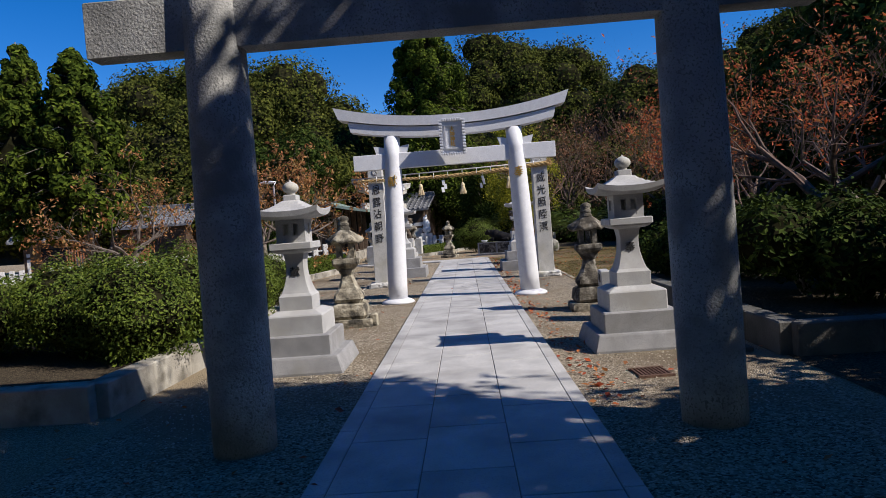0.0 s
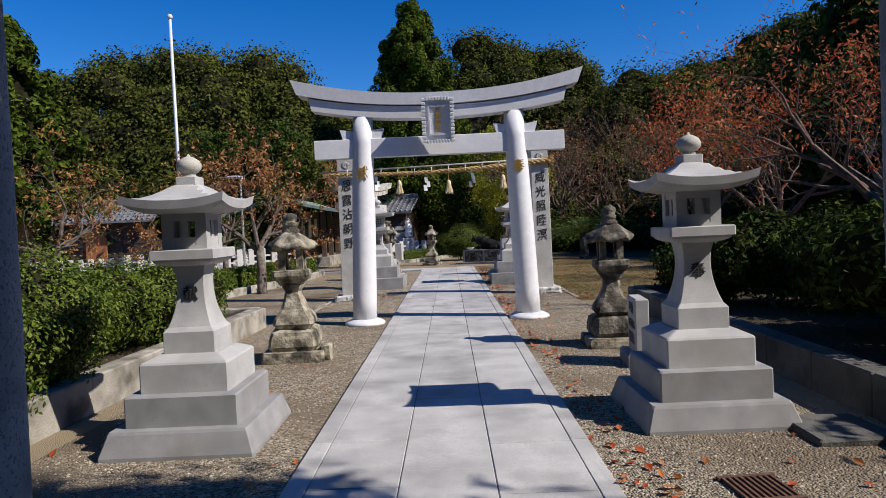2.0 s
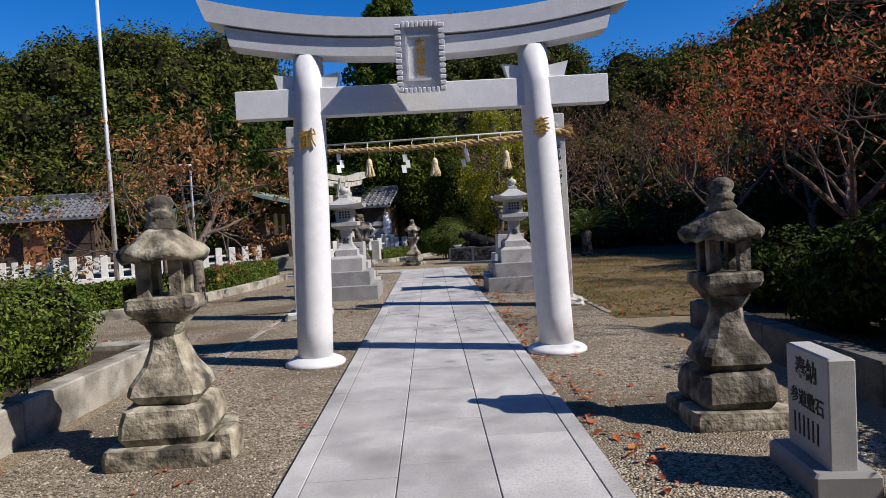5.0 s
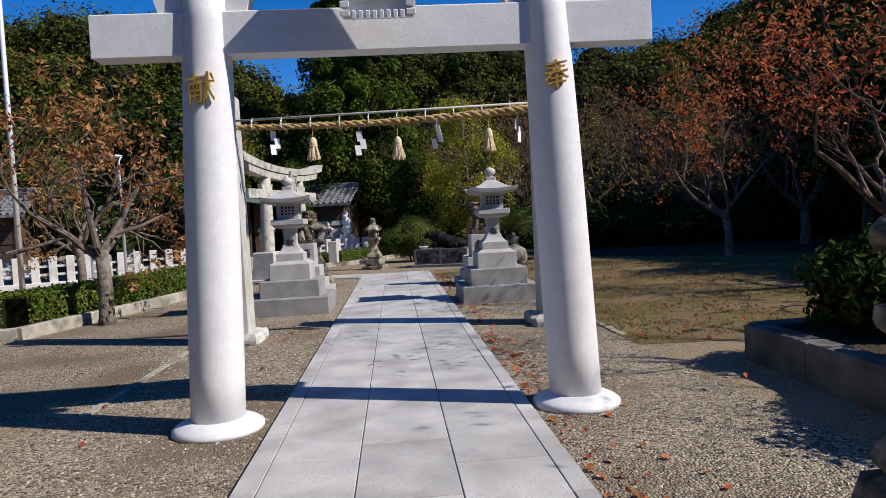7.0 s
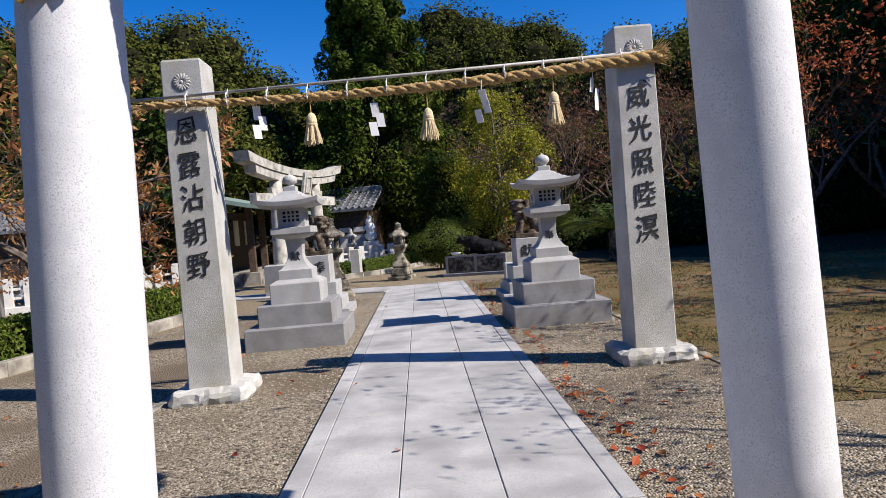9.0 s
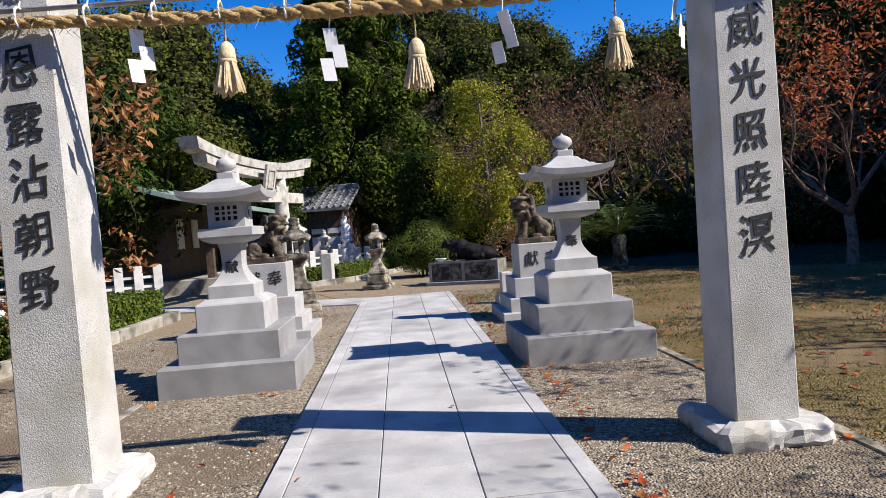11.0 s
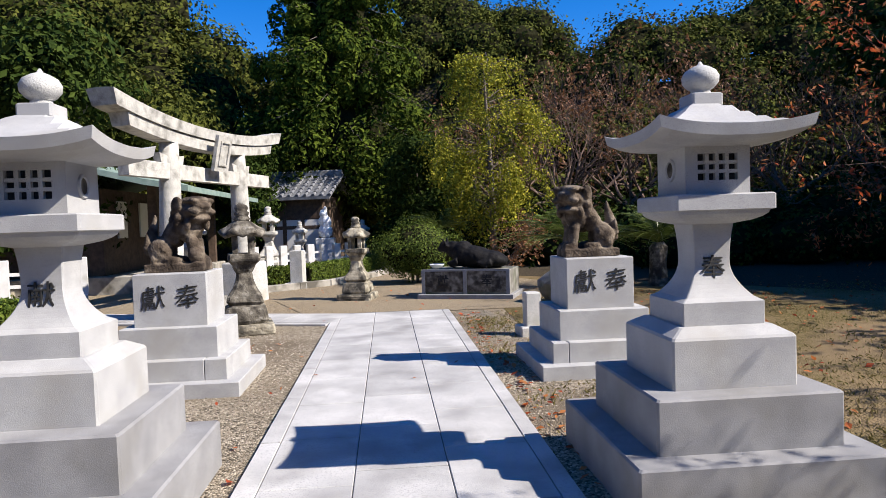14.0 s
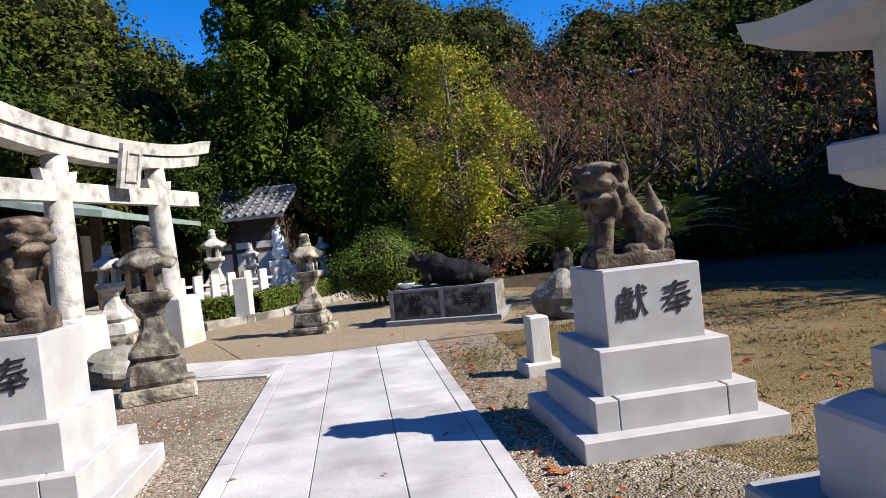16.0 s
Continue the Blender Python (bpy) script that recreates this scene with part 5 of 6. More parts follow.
broad_tree("evergreen_tree", "broad evergreen beside the first torii", (9.8, -6.4, 0), crown_blobs(81, 22, 2.8, 3.4, 10.5, 1.5), "bushdark", 550, 0.2, 81, (0.3, 3.0))
# unseen tree, placed so that its shadow falls on the gravel
broad_tree("evergreen_tree", "spreading evergreen added out of view to shade the gravel", (8.5, 0.1, 0), crown_blobs(95, 22, 1.9, 2.4, 6.2, 1.2), "bushdark", 550, 0.18, 95, (0.25, 2.2))
# added unseen, to cut the sky light at the entrance
broad_tree("evergreen_tree", "evergreen added out of view to dim the entrance", (-7.5, -4.5, 0), crown_blobs(96, 20, 2.6, 3.0, 8.5, 1.5), "bushdark", 450, 0.2, 96, (0.28, 2.6))
# two unseen trees, added to throw shade over the raised bed
broad_tree("evergreen_tree", "dark evergreen added out of view to shade the bed", (8.2, 3.5, 0), crown_blobs(82, 16, 1.3, 1.5, 3.6, 1.1), "bushdark", 1000, 0.14, 82, (0.3, 2.8))
broad_tree("evergreen_tree", "evergreen added out of view behind the shaded bed", (10.2, 8.4, 0), crown_blobs(83, 15, 1.6, 1.6, 4.0, 1.2), "bushdark", 1000, 0.14, 83, (0.3, 2.8))
broad_tree("evergreen_tree", "tall leafy evergreen above the lawn", (17.0, 17.5, 0), crown_blobs(84, 15, 2.4, 3.0, 7.4, 1.5), "bushdark", 1000, 0.14, 84, (0.3, 2.8))
# unseen, placed to shade the far end of the bed
broad_tree("evergreen_tree", "low evergreen added out of view to shade the kerb", (10.6, 11.6, 0), crown_blobs(88, 14, 1.4, 1.5, 3.9, 1.15), "bushdark", 1100, 0.12, 88, (0.2, 1.6))
broad_tree("evergreen_tree", "dark evergreen beside the shrine hall gable", (-9.6, 34.2, 0), crown_blobs(89, 16, 1.9, 1.2, 6.2, 1.4), "bushdark", 1500, 0.11, 89, (0.2, 1.6))
# unseen crown, set high to shade the ground left of the entrance
broad_tree("evergreen_tree", "tall thin evergreen added out of view to shade the entrance", (6.2, 0.9, 0), crown_blobs(90, 12, 1.1, 6.3, 8.0, 1.1), "bushdark", 1000, 0.13, 90, (0.2, 7.0))
broad_tree("evergreen_tree", "dark evergreen beside the plastered hall", (1.7, 41.4, 0), crown_blobs(91, 12, 1.0, 1.0, 4.6, 1.05), "bushdark", 1300, 0.09, 91, (0.15, 1.4))
broad_tree("evergreen_tree", "evergreen at the entrance", (5.6, -8.4, 0), crown_blobs(85, 18, 2.6, 3.2, 9.5, 1.5), "bushdark", 550, 0.2, 85, (0.28, 2.6))
broad_tree("evergreen_tree", "rounded evergreen behind the weathered torii", (-10.2, 42.0, 0), crown_blobs(86, 14, 2.8, 2.6, 6.0, 1.7), "forest", 1700, 0.12, 86, (0.2, 2.0))
broad_tree("evergreen_tree", "dense dark evergreen beside the shrine hall", (-5.1, 42.2, 0), crown_blobs(87, 9, 0.6, 1.2, 4.4, 0.95), "bushdark", 1500, 0.09, 87, (0.15, 1.2))

for i, (x, y) in enumerate(((20.5, 33.0), (22.5, 28.5), (22.5, 22.5), (27.0, 33.0), (27.0, 27.0))):
    broad_tree("evergreen_tree", "dark evergreen at the edge of the woods", (x, y, 0), crown_blobs(300 + i, 16, 2.4, 1.2, 5.6, 1.6), "bushdark", 700, 0.16, 300 + i, (0.25, 2.0))

# added mostly out of view to throw shade on the lawn and wood
for i, (x, y, z) in enumerate(((18.6, 29.6, 12.0), (21.2, 33.0, 13.5), (22.0, 27.0, 13.0), (24.5, 31.0, 14.0), (19.6, 36.4, 10.5), (15.8, 24.4, 6.6), (18.0, 21.6, 8.0), (17.0, 29.6, 7.0), (17.6, 26.6, 7.8))):
    broad_tree("evergreen_tree", "tall dense evergreen added to shade the lawn's far edge", (x, y, 0), crown_blobs(320 + i, 24, 2.3, 2.5, z, 1.8), "bushdark", 480, 0.23, 320 + i, (0.3, 3.0))


def sago(label, base, seed, fronds=34, length=1.5):
    rng = np.random.default_rng(seed)
    t = thing("sago_palm", label, "palm", pose(*base))
    g = Geo()
    h = 0.95
    g.lathe([(0, 0.22), (0.2, 0.19), (0.5, 0.18), (0.85, 0.18), (h, 0.12)], n=14)
    part("trunk", rough(g, 0.04, seed, 9), M["olddark"], t)
    gl = Geo()
    for i in range(fronds):
        a = rng.uniform(0, 6.283)
        el = rng.uniform(0.45, 1.45)
        l = length * rng.uniform(0.8, 1.1)
        o = Vector((math.cos(a), math.sin(a), 0))
        spine = []
        for j in range(13):
            u = j / 12
            spine.append(o * (l * u * math.cos(el) * (1 + 0.2 * u)) + Vector((0, 0, h + l * u * math.sin(el) - 0.5 * l * u * u)))
        gl.tube(spine, [0.012 * (1 - 0.8 * j / 12) for j in range(13)], 3, False)
        s = Vector((-o.y, o.x, 0))
        for j in range(2, 13):
            for k in (-1, 1):
                for q in (0.0, 0.5):
                    if j == 12 and q:
                        continue
                    p = spine[j].lerp(spine[min(12, j + 1)], q)
                    w = 0.22 * math.sin(math.pi * (0.12 + 0.83 * (j + q) / 13)) * l / 1.3
                    tip = p + s * k * w + o * w * 0.55 + Vector((0, 0, -0.02 + 0.05 * rng.random()))
                    m = p.lerp(tip, 0.5)
                    e = o * 0.011
                    n0 = len(gl.v)
                    gl.v.extend([tuple(p), tuple(m - e), tuple(tip), tuple(m + e + Vector((0, 0, 0.008)))])
                    gl.f.append((n0, n0 + 1, n0 + 2, n0 + 3))
    part("fronds", gl, M["palm"], t)


sago("sago palm with long dark fronds behind the lion-dog", (4.3, 30.4, 0.0), 90, 56, 1.75)
sago("sago palm with long glossy fronds", (6.1, 29.9, 0.0), 91, 52, 1.65)
sago("sago palm in the shade beside the round bush", (1.9, 37.6, 0.3), 92, 30, 1.5)

# dark undergrowth at the back of the lawn
rng = np.random.default_rng(100)
under, heart = Geo(), Geo()
for i in range(150):
    x = rng.uniform(4.5, 34)
    y = 35.5 + rng.uniform(-1.5, 5.5) - 0.22 * max(0, x - 14) - (0.12 * max(0, x - 22) ** 1.4)
    if x < 8:
        y += 2.5
    r = rng.uniform(0.8, 1.6)
    h = rng.uniform(0.7, 1.5)
    leaf_shell(under, (x, y, h * 0.8), (r, r, h), 480, 0.085, rng, 0.3, 0.6, 1.0, 0.55, True)
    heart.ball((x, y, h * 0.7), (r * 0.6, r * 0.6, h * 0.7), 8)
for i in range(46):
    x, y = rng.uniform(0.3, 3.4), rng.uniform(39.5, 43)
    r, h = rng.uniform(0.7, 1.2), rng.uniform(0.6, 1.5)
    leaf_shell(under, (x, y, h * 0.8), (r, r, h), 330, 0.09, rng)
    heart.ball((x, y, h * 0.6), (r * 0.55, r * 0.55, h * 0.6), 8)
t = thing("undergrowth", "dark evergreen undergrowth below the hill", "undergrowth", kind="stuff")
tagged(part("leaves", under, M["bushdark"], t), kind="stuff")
# near-black balls paint the shade inside the undergrowth
tagged(part("shade_core", rough(heart, 0.1, 2, 1.5), M["inner"], t), kind="stuff")


# ---- wooded hills ----
def bumps(x, y, spec):
    return sum(h * math.exp(-abs((x - cx) / sx) ** 3 - ((y - cy) / sy) ** 2) for cx, cy, sx, sy, h in spec)


def wooded_hill(label, spec, box, seed, step, leaves, size, autumn=0.0):
    rng = np.random.default_rng(seed)
    x0, x1, y0, y1 = box
    t = thing("wooded_hill", label, "wooded hill", kind="stuff")
    g = Geo()
    nx, ny = int((x1 - x0) / 2.5) + 1, int((y1 - y0) / 2.5) + 1
    vs = [(x0 + (x1 - x0) * i / nx, y0 + (y1 - y0) * j / ny) for j in range(ny + 1) for i in range(nx + 1)]
    g.add([(x, y, bumps(x, y, spec) - 0.7) for x, y in vs], [(j * (nx + 1) + i, j * (nx + 1) + i + 1, (j + 1) * (nx + 1) + i + 1, (j + 1) * (nx + 1) + i) for j in range(ny) for i in range(nx)])
    # the shade-dark soil colour fills the gaps between crowns
    tagged(part("slope", g, M["shadesoil"], t), kind="stuff")
    gl, core, gb, gt = Geo(), Geo(), Geo(), Geo()
    y = y0
    while y < y1:
        x = x0
        while x < x1:
            px, py = x + rng.uniform(-0.5, 0.5) * step, y + rng.uniform(-0.5, 0.5) * step
            h = bumps(px, py, spec)
            ahead = bumps(px, py + 1.5, spec)
            if h > 0.9 and ahead > h - 1.0:
                r = rng.uniform(0.62, 1.05) * step
                c = (px, py, h + r * 0.55 + rng.uniform(0, 0.8))
                q = (r, r, r * rng.uniform(0.7, 1.05))
                if rng.random() < autumn and h < 7.5:
                    leaf_shell(gb, c, q, leaves // 3, size * 0.75, rng, 0.2, 0.35)
                    for _ in range(26):
                        d = rng.normal(size=3)
                        d[2] = abs(d[2]) + 0.4
                        d /= np.linalg.norm(d)
                        gt.tube([(px, py, h - 1.0), tuple(np.array(c) + d * r * 0.25 - [0, 0, r * 0.5]), tuple(np.array(c) + d * q)], [0.06, 0.035, 0.012], 3, False)
                    x += step
                    continue
                leaf_shell(gl, c, q, leaves * 2, size * 0.8, rng, 0.22, 0.72, 0.6, 0.45, True)
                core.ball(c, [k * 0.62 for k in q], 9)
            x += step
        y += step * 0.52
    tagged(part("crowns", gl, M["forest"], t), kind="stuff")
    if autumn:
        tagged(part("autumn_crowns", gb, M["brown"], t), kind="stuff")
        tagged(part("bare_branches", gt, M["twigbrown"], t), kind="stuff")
    # near-black balls paint the shade inside the crowns
    tagged(part("crown_shade_cores", rough(core, 0.25, seed, 0.8), M["inner"], t), kind="stuff")


wooded_hill("steep hill covered with evergreen trees", [(-21, 54, 12.5, 9, 12.6), (-5, 57, 10, 8, 4.8), (-46, 56, 15, 14, 7)], (-62, 4, 41, 58), 110, 2.6, 620, 0.165)
wooded_hill("distant rounded hill of evergreen trees", [(10, 80, 14, 11, 18.8), (-8, 84, 12, 11, 8)], (-22, 34, 62, 82), 111, 3.2, 460, 0.2)
wooded_hill("hill of mixed trees rising beyond the lawn", [(25, 61, 13, 10, 11.0), (46, 60, 16, 20, 12), (12, 58, 8, 7, 3.0)], (2, 66, 43, 63), 112, 2.8, 480, 0.17, 0.38)
# height made up: this slope is raised to keep sun off the wood
wooded_hill("wooded slope raised mostly out of view to shade the wood", [(40, 27, 13, 17, 17)], (26, 50, 6, 46), 113, 3.4, 130, 0.38)
wooded_hill("low wooded rise behind the buildings", [(-52, 26, 14, 22, 7)], (-60, -34, -6, 46), 114, 3.4, 130, 0.38)
wooded_hill("wooded rise behind the entrance", [(0, -46, 50, 12, 8)], (-50, 50, -58, -34), 115, 4.5, 80, 0.55)


# ---- stone fence, buildings, background things ----
def stone_fence(label, p0, p1, h=0.72, base=0.22):
    d = Vector((p1[0] - p0[0], p1[1] - p0[1], 0))
    a = math.degrees(math.atan2(d.y, d.x))
    t = thing("stone_fence", label, "fence", pose(p0[0], p0[1], 0, 0, 0, a))
    g = Geo()
    g.box(-0.1, d.length + 0.1, -0.16, 0.16, 0, base, 0.015)
    part("footing", g, M["fence"], t)
    for z in (0.3, 0.62):
        g = Geo()
        g.box(0, d.length, -0.035, 0.035, base + z * h - 0.035, base + z * h + 0.035)
        part("rail", g, M["fence"], t)
    n = int(d.length / 0.47)
    g = Geo()
    g.box(-0.115, 0.115, -0.1, 0.1, base, base + h, 0.012)
    me = g.mesh("post", M["fence"])
    for i in range(n + 1):
        part("post", me, None, t, m=pose(d.length * i / n, 0, 0))


stone_fence("white stone fence of square posts behind the hedge", (-13.0, 28.6), (-6.6, 31.2), 0.82)
stone_fence("white stone fence along the shrine garden", (-4.5, 37.4), (-1.15, 39.2))
stone_fence("white stone fence in front of the buildings", (-27.0, 33.6), (-15.4, 37.2), 0.55)


def tiled_roof(parent, name, x0, x1, y_eave, z_eave, y_ridge, z_ridge, pitch=0.3):
    """One slope of round-ridged grey tiles, row by row."""
    deck = Geo()
    deck.loft([[(x0, y_eave, z_eave - 0.12), (x0, y_ridge, z_ridge - 0.12), (x0, y_ridge, z_ridge), (x0, y_eave, z_eave)], [(x1, y_eave, z_eave - 0.12), (x1, y_ridge, z_ridge - 0.12), (x1, y_ridge, z_ridge), (x1, y_eave, z_eave)]])
    deck_ob = part(name, deck, M["tile"], parent)
    g = Geo()
    n = int((x1 - x0) / pitch)
    rows = 7
    for i in range(n + 1):
        x = x0 + (x1 - x0) * i / n
        for j in range(rows):
            u0, u1 = j / rows, (j + 1) / rows
            a = (x, y_eave + (y_ridge - y_eave) * u0, z_eave + (z_ridge - z_eave) * u0 + 0.03)
            b = (x, y_eave + (y_ridge - y_eave) * u1, z_eave + (z_ridge - z_eave) * u1 + 0.01)
            g.tube([a, b], [0.075, 0.055], 6)
    tagged(part("roof_tiling", g, M["tile"], deck_ob), kind="stuff")


def hall(label, m, w, d, wall_h, roof_h, over=0.7, panels=3, dark=False):
    """A plastered hall with timber posts and a tiled gable roof."""
    t = thing("shrine_building", label, "building", m)
    g = Geo()
    g.box(-w / 2, w / 2, 0, d, 0, wall_h)
    wall = part("wall", g, M["timber"], t)
    for i in range(panels + 1):
        x = -w / 2 + w * i / panels
        g = Geo()
        g.box(x - 0.08, x + 0.08, -0.03, 0.05, 0, wall_h)
        part("post", g, M["timber"], t)
    if not dark:
        for i in range(panels):
            g = Geo()
            g.box(-w / 2 + w * i / panels + 0.08, -w / 2 + w * (i + 1) / panels - 0.08, -0.014, 0.0, 0.19, wall_h * 0.66)
            part("plaster_panel", g, M["wall"], t, "white plaster panel")
        g = Geo()
        g.box(-w / 2, w / 2, -0.02, 0.03, wall_h * 0.68, wall_h)
        part("board_band", g, M["timber"], t, "dark boards under the eaves")
    for z in (0.12, wall_h * 0.55, wall_h - 0.1):
        g = Geo()
        g.box(-w / 2, w / 2, -0.025, 0.04, z - 0.07, z + 0.07)
        part("crossbeam", g, M["timber"], t)
    tiled_roof(t, "roof_front", -w / 2 - over, w / 2 + over, -over, wall_h - 0.05, d / 2, wall_h + roof_h)
    tiled_roof(t, "roof_back", -w / 2 - over, w / 2 + over, d + over, wall_h - 0.05, d / 2 + 0.01, wall_h + roof_h)
    g = Geo()
    g.box(-w / 2 - over, w / 2 + over, d / 2 - 0.14, d / 2 + 0.14, wall_h + roof_h - 0.05, wall_h + roof_h + 0.22, 0.05)
    part("ridge", g, M["tile"], t)
    return t


hall("white plastered hall with a grey tiled roof among trees", pose(-3.45, 42.4, 0, 0, 0, -10), 2.2, 3.6, 2.75, 0.9, 0.5)
b = hall("low dark timber shrine house with tiled roof", pose(-23.5, 41.0, 0, 0, 0, 8), 9.0, 5.0, 2.5, 1.4)
for x in (-2.6, 0.2, 2.8):
    g = Geo()
    g.box(x - 0.9, x + 0.9, -0.05, 0.0, 0.3, 1.9)
    part("shopfront", g, M["darkplate"], b, "flat near-black panel under the eaves")
hall("timber side hall with a tiled roof", pose(-19.0, 38.6, 0, 0, 0, 0), 4.6, 1.9, 2.85, 1.0, dark=True)
screen = thing("board_screen", "reddish timber board door before the side hall", "door", pose(-20.1, 38.4, 0))
for i in range(8):
    g = Geo()
    g.box(i * 0.15, i * 0.15 + 0.14, 0, 0.04, 0.35, 2.4, 0.004)
    part("board", g, M["redwood"], screen)
for z in (0.6, 2.15):
    g = Geo()
    g.box(-0.03, 1.22, 0.04, 0.08, z, z + 0.1)
    part("batten", g, M["timber"], screen)
lattice = thing("lattice_screen", "red-brown timber lattice under the eaves", "screen", pose(-24.0, 38.3, 0))
for i in range(9):
    g = Geo()
    g.box(i * 0.175, i * 0.175 + 0.045, 0, 0.05, 0.0, 1.75)
    part("upright", g, M["redwood"], lattice)
for k in range(7):
    g = Geo()
    g.box(0, 1.445, 0.05, 0.08, 0.3 + k * 0.22, 0.34 + k * 0.22)
    part("crossbar", g, M["redwood"], lattice)


def worship_hall():
    """The shrine hall behind the weathered torii, with a green copper roof."""
    t = thing("shrine_hall", "open timber shrine hall with green copper roof", "shrine hall", pose(-4.85, 36.3, 0, 0, 0, 90))
    g = Geo()
    g.box(-3.2, 3.2, 0.6, 5, 0, 0.45, 0.02)
    part("platform", g, M["kerb"], t)
    g = Geo()
    g.box(-2.8, 2.8, 2.2, 4.8, 0.45, 2.7)
    part("wall", g, M["timber"], t)
    for x in (-2.8, -1.0, 1.0, 2.8):
        g = Geo()
        g.box(x - 0.11, x + 0.11, 0.8, 1.02, 0.45, 2.72)
        part("pillar", g, M["timber"], t)
    g = Geo()
    rows = []
    for y, z in ((-0.4, 2.62), (0.6, 2.8), (1.6, 3.05), (2.8, 3.45), (4.0, 3.05), (5.4, 2.65)):
        rows.append([(-4.3, y, z - 0.14), (4.3, y, z - 0.14), (4.3, y, z), (-4.3, y, z)])
    g.loft(rows)
    part("roof", g, M["copper"], t, "pale green copper roof")
    for x in (-1.6, 0, 1.6):
        g = Geo()
        g.box(x - 0.3, x + 0.3, 2.14, 2.19, 1.4, 2.4)
        part("paper_screen", g, M["wall"], t)


worship_hall()


def pale_figure(label, x, y, s, seed):
    """A white statue on a block, kept as a plain shape."""
    t = thing("statue_block", label.replace("statue", "statue's block"), "pedestal", pose(x, y, 0))
    g = Geo()
    g.box(-0.3 * s, 0.3 * s, -0.3 * s, 0.3 * s, 0, 0.95 * s, 0.02)
    part("block", g, M["fence"], t)
    g = Geo()
    g.ball((0, 0, 0.22 * s), (0.24 * s, 0.2 * s, 0.24 * s), 12)
    g.ball((0.03 * s, 0, 0.5 * s), (0.19 * s, 0.17 * s, 0.24 * s), 12)
    g.ball((-0.05 * s, 0, 0.78 * s), (0.13 * s, 0.12 * s, 0.15 * s), 12)
    g.ball((-0.14 * s, 0, 0.55 * s), (0.09 * s, 0.09 * s, 0.12 * s), 10)
    g.ball((0.02 * s, 0, 0.95 * s), (0.07 * s, 0.07 * s, 0.08 * s), 10)
    ob = solo("white_statue", remeshed("white_statue", g, 0.03, 0.03, seed), M["marble"], label, "statue", m=pose(x, y, 0.95 * s))
    ob.data.materials[0] = M["marble"]


pale_figure("white stone statue behind the fence", -2.1, 41.0, 1.15, 1)
pale_figure("white stone statue beyond the hedge", -10.1, 31.5, 1.0, 3)
old_lantern("grey stone lantern behind the white fence", pose(-3.95, 39.6, 0), 1.25, 13, "t3")
old_lantern("small stone lantern behind the white fence", pose(-3.0, 40.6, 0), 0.95, 14, "t3")
old_lantern("stone lantern in the shade behind the fence", pose(-0.75, 42.0, 0), 0.95, 15, "t3")
old_lantern("stone lantern near the hedge end", pose(-9.5, 32.6, 0.0), 1.3, 16, "t3")
old_lantern("stone lantern in front of the shrine hall", pose(-4.3, 31.6, 0.0), 1.05, 17, "t3")

for nm, x, y, h in (("flagpole", -9.1, 24.72, 9.3),):
    g = Geo()
    g.tube([(0, 0, 0), (0, 0, h)], [0.07, 0.05], 12)
    t = thing(nm, "tall white flagpole with a ball top", "flagpole", pose(x, y, 0))
    part("pole", g, M["metal"], t, "", True)
    g = Geo()
    g.ball((0, 0, h + 0.08), (0.1, 0.1, 0.1), 12)
    part("ball", g, M["metal"], t, "", True)


def lamp_post(x, y):
    t = thing("lamp_post", "grey lamp post with a flat curved lamp head", "street lamp", pose(x, y, 0))
    g = Geo()
    g.tube([(0, 0, 0), (0, 0, 3.9), (0.1, 0, 4.1)], [0.05, 0.04, 0.035], 10)
    part("pole", g, M["metal"], t, "", True)
    g = Geo()
    g.ball((-0.25, 0, 4.12), (0.4, 0.16, 0.07), 14)
    part("lamp_head", g, M["metal"], t, "", True)


lamp_post(-8.4, 29.4)


# ---- paving slabs ----
path = thing("stone_path", "pale granite slab path with dark joints", "path", kind="structure")
g = Geo()
g.add([(-0.752, -9, 0.03), (1.225, -9, 0.03), (1.225, 27.4, 0.03), (-0.752, 27.4, 0.03)], [(0, 1, 2, 3)])
part("joint_bed", g, M["joint"], path)
rr = random.Random(7)
COLS = [(-0.752, -0.612), (-0.606, -0.058), (-0.052, 0.526), (0.532, 1.097), (1.103, 1.225)]
meshes = {}


def slab_mesh(w, l):
    key = (round(w, 3), round(l, 2))
    if key not in meshes:
        g = Geo()
        g.box(0, w, 0, key[1], 0, 0.032, 0.004)
        meshes[key] = g.mesh("slab", M["slab"])
    return meshes[key]


for k, (x0, x1) in enumerate(COLS):
    y = -3.4 - (0.0, 0.35, 0.0, 0.5, 0.15)[k]
    while y < 27.28:
        l = rr.choice((0.88, 0.9, 0.92)) if 0 < k < 4 else 1.2
        l = min(l, 27.3 - y)
        if l > 0.1:
            part("slab", slab_mesh(x1 - x0, l - 0.01), None, path, m=pose(x0, y, 0.006 + rr.uniform(-0.0015, 0.0015)))
        y += l
g = Geo()
g.add([(-0.752, -9, 0.036), (1.225, -9, 0.036), (1.225, -3.95, 0.036), (-0.752, -3.95, 0.036)], [(0, 1, 2, 3)])
part("older_paving", g, M["slab"], path)

side = thing("side_path", "pale granite side path leading to the weathered torii", "path", pose(-0.758, 26.33, 0, 0, 0, 163), kind="structure")
for i in range(12):
    for j in range(2):
        part("slab", slab_mesh(0.89, 0.5), None, side, m=pose(0.02 + i * 0.9, -1.02 + j * 0.51, 0.005 + 0.001 * ((i + j) % 3)))
g = Geo()
g.box(0.0, 10.8, 0.005, 0.16, 0.0, 0.034)
part("edge_strip", g, M["slab"], side)

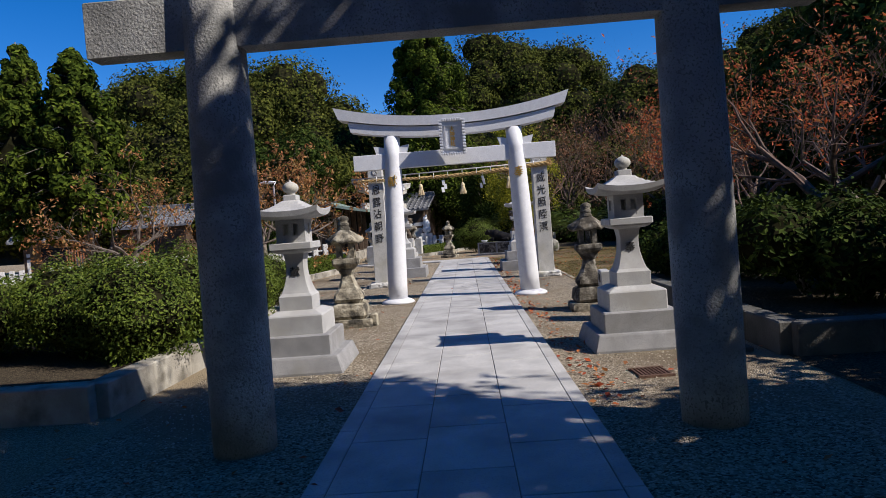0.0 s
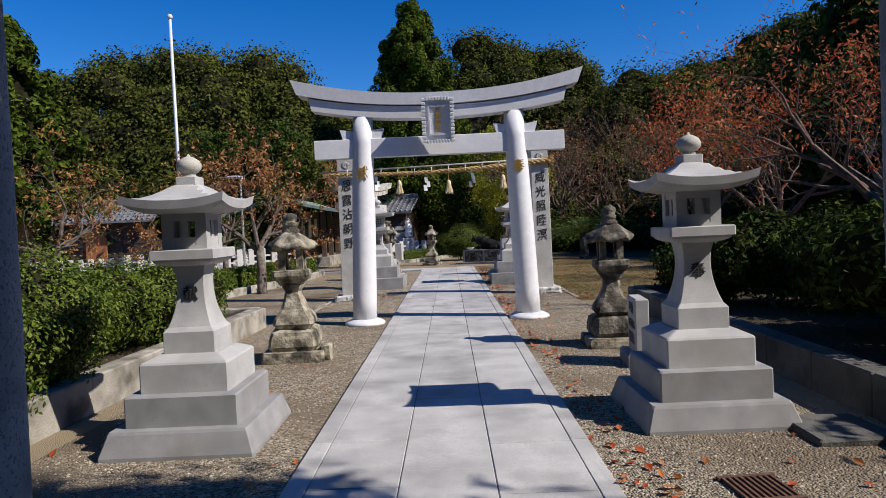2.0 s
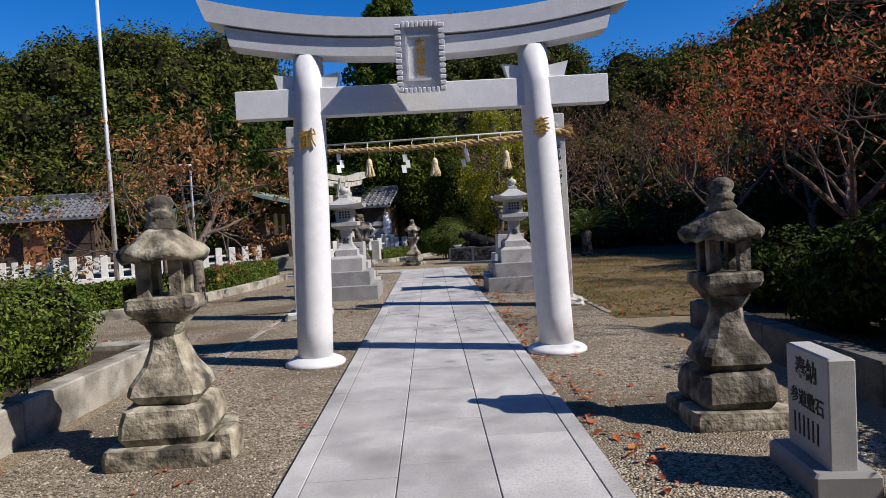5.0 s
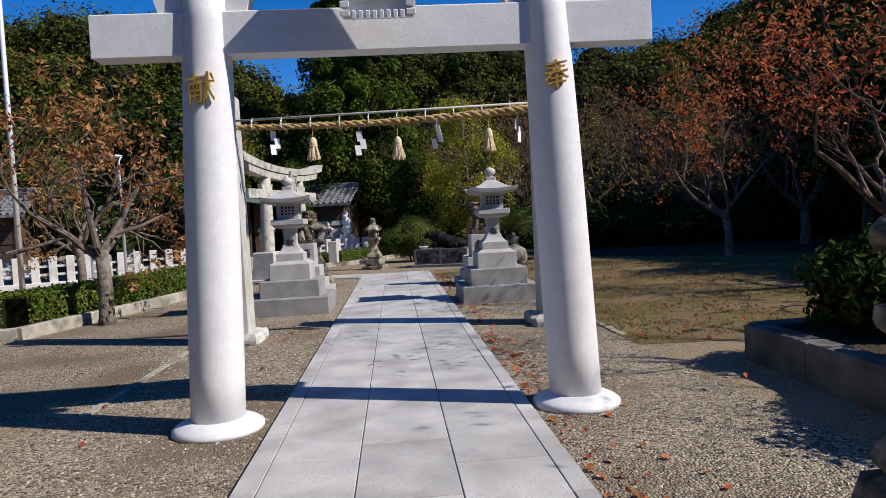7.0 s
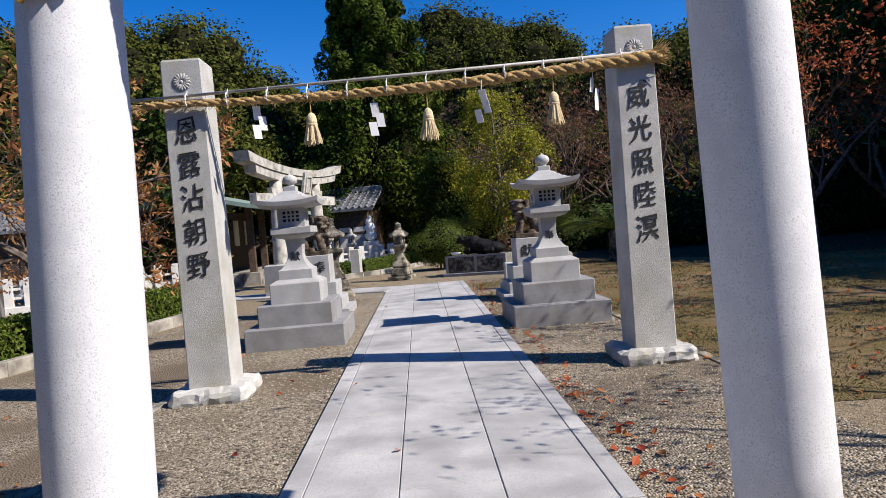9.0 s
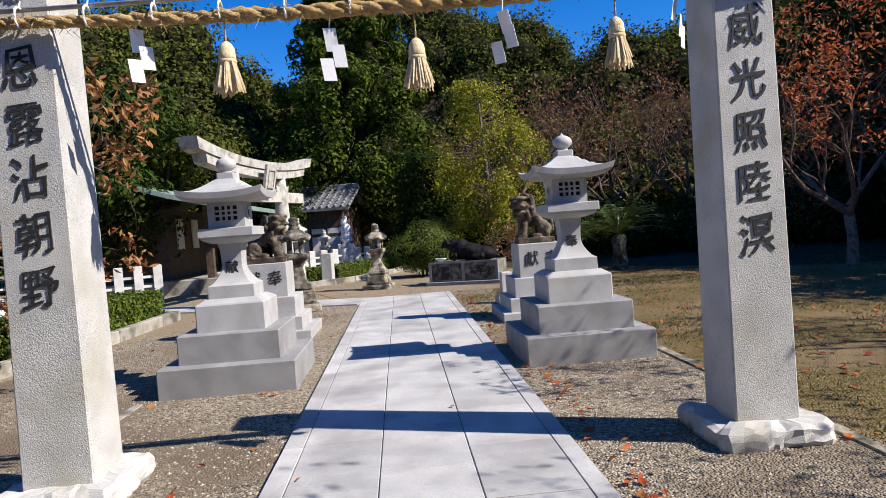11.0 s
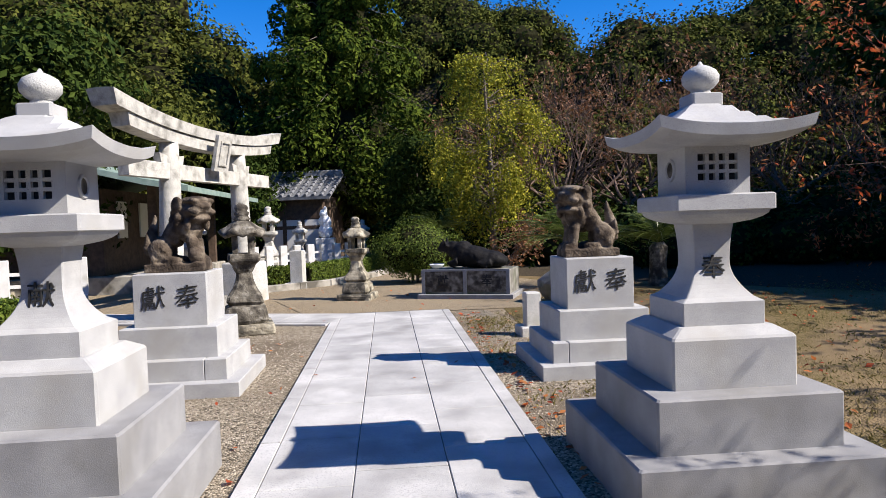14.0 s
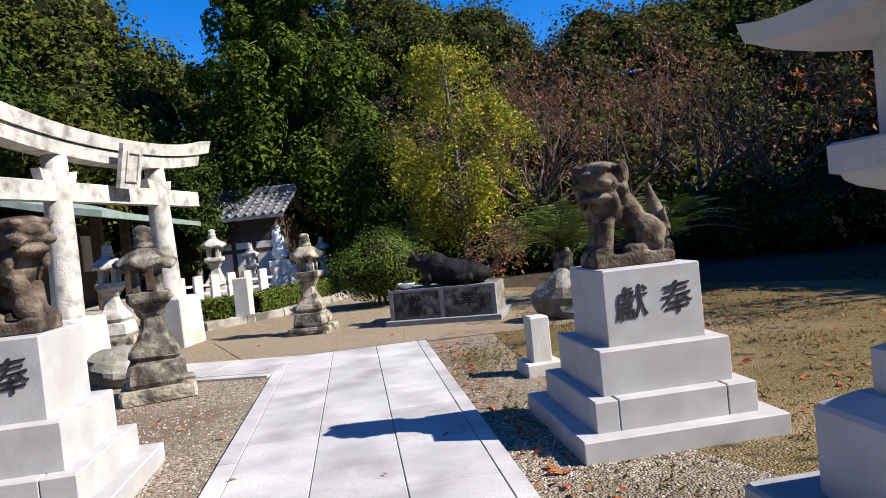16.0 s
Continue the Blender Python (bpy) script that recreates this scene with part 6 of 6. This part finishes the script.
# sandy strip beyond the path's end
sheet("sand_strip", [(-1.2, 27.35), (4.0, 27.35), (4.5, 31), (2.5, 36), (-0.8, 33), (-2.2, 30)], 0.009, M["earth"], "pale trodden earth beyond the path")

# ---- fallen leaves and pebbles ----
rng = np.random.default_rng(200)
g = Geo()
n = 900
xy = np.column_stack([rng.uniform(-5, 9, n), rng.uniform(1, 32, n)])
near_edge = np.column_stack([rng.normal(1.42, 0.12, 500), rng.uniform(4, 27, 500)])
lawn_xy = np.column_stack([rng.uniform(2.8, 16, 1500), rng.uniform(14.5, 31, 1500)])
xy = np.vstack([xy, near_edge, lawn_xy])
on_path = (xy[:, 0] > -0.78) & (xy[:, 0] < 1.25) & (xy[:, 1] < 27.4)
keep = ~on_path | (rng.random(len(xy)) < 0.06)
xy, on_path = xy[keep], on_path[keep]
z = np.where(on_path, 0.05, 0.022)
nrm = rng.normal(0, 0.3, (len(xy), 3)) + [0, 0, 1]
g.quads(np.column_stack([xy, z]), nrm, rng.uniform(0.02, 0.05, len(xy)), rng, 0.6)
solo("fallen_leaves", g, M["red"], "dry red-brown leaves scattered on the ground", "fallen leaves", "stuff")

g = Geo()
n = 36000
xs = np.where(rng.random(n) < 0.5, rng.uniform(-2.6, -0.78, n), rng.uniform(1.25, 2.85, n))
ys = rng.uniform(-1, 1, n) ** 1 * 12.5 + 13.0
s = rng.uniform(0.006, 0.015, n)
base = np.array([(1, 0, 0), (0, 1, 0), (-1, 0, 0), (0, -1, 0), (0, 0, 0.8)])
ang = rng.uniform(0, 6.283, n)
c, sn = np.cos(ang), np.sin(ang)
v = base[None] * s[:, None, None] * rng.uniform(0.6, 1.3, (n, 1, 3))
v = np.stack([v[..., 0] * c[:, None] - v[..., 1] * sn[:, None] + xs[:, None], v[..., 0] * sn[:, None] + v[..., 1] * c[:, None] + ys[:, None], v[..., 2] + 0.003], -1).reshape(-1, 3)
g.v = list(map(tuple, v.tolist()))
i = (np.arange(n) * 5)[:, None]
for a, b in ((0, 1), (1, 2), (2, 3), (3, 0)):
    g.f.extend(map(tuple, np.hstack([i + a, i + b, i + 4]).tolist()))
solo("pebbles", g, material("pebble", [(0.12, 0.10, 0.075), (0.30, 0.258, 0.195), (0.48, 0.425, 0.335)], rough=0.8, bump=0, island=1), "loose grey and buff pebbles beside the path", "pebbles", "stuff")

g = Geo()
n = 30000
p = np.column_stack([2.95 + rng.uniform(0, 1, n) ** 1.4 * 9, rng.uniform(14.8, 29, n), np.full(n, 0.02)])
edge = np.column_stack([rng.normal(1.75, 0.22, 5000), rng.uniform(19.5, 27, 5000), np.full(5000, 0.018)])
p = np.vstack([p, edge])
lump = np.array([noise.noise(Vector((a * 0.9, b * 0.9, 3))) for a, b, _ in p])
p = p[lump > rng.normal(-0.05, 0.2, len(p))]
p = p[~((abs(p[:, 0] - 2.07) < 0.72) & (abs(p[:, 1] - 19.67) < 0.72))]
p = p[~((abs(p[:, 0] - 2.32) < 0.74) & (abs(p[:, 1] - 22.7) < 0.72))]
d = rng.normal(0, 1, (len(p), 3))
d[:, 2] *= 0.35
g.quads(p, d, rng.uniform(0.012, 0.032, len(p)), rng, 0.3)
solo("grass_tufts", g, material("dry_grass", [(0.10, 0.10, 0.025), (0.19, 0.155, 0.05), (0.27, 0.21, 0.10)], rough=0.8, bump=0, island=1, leafy=0.2), "short dry grass tufts on the lawn", "grass", "stuff")
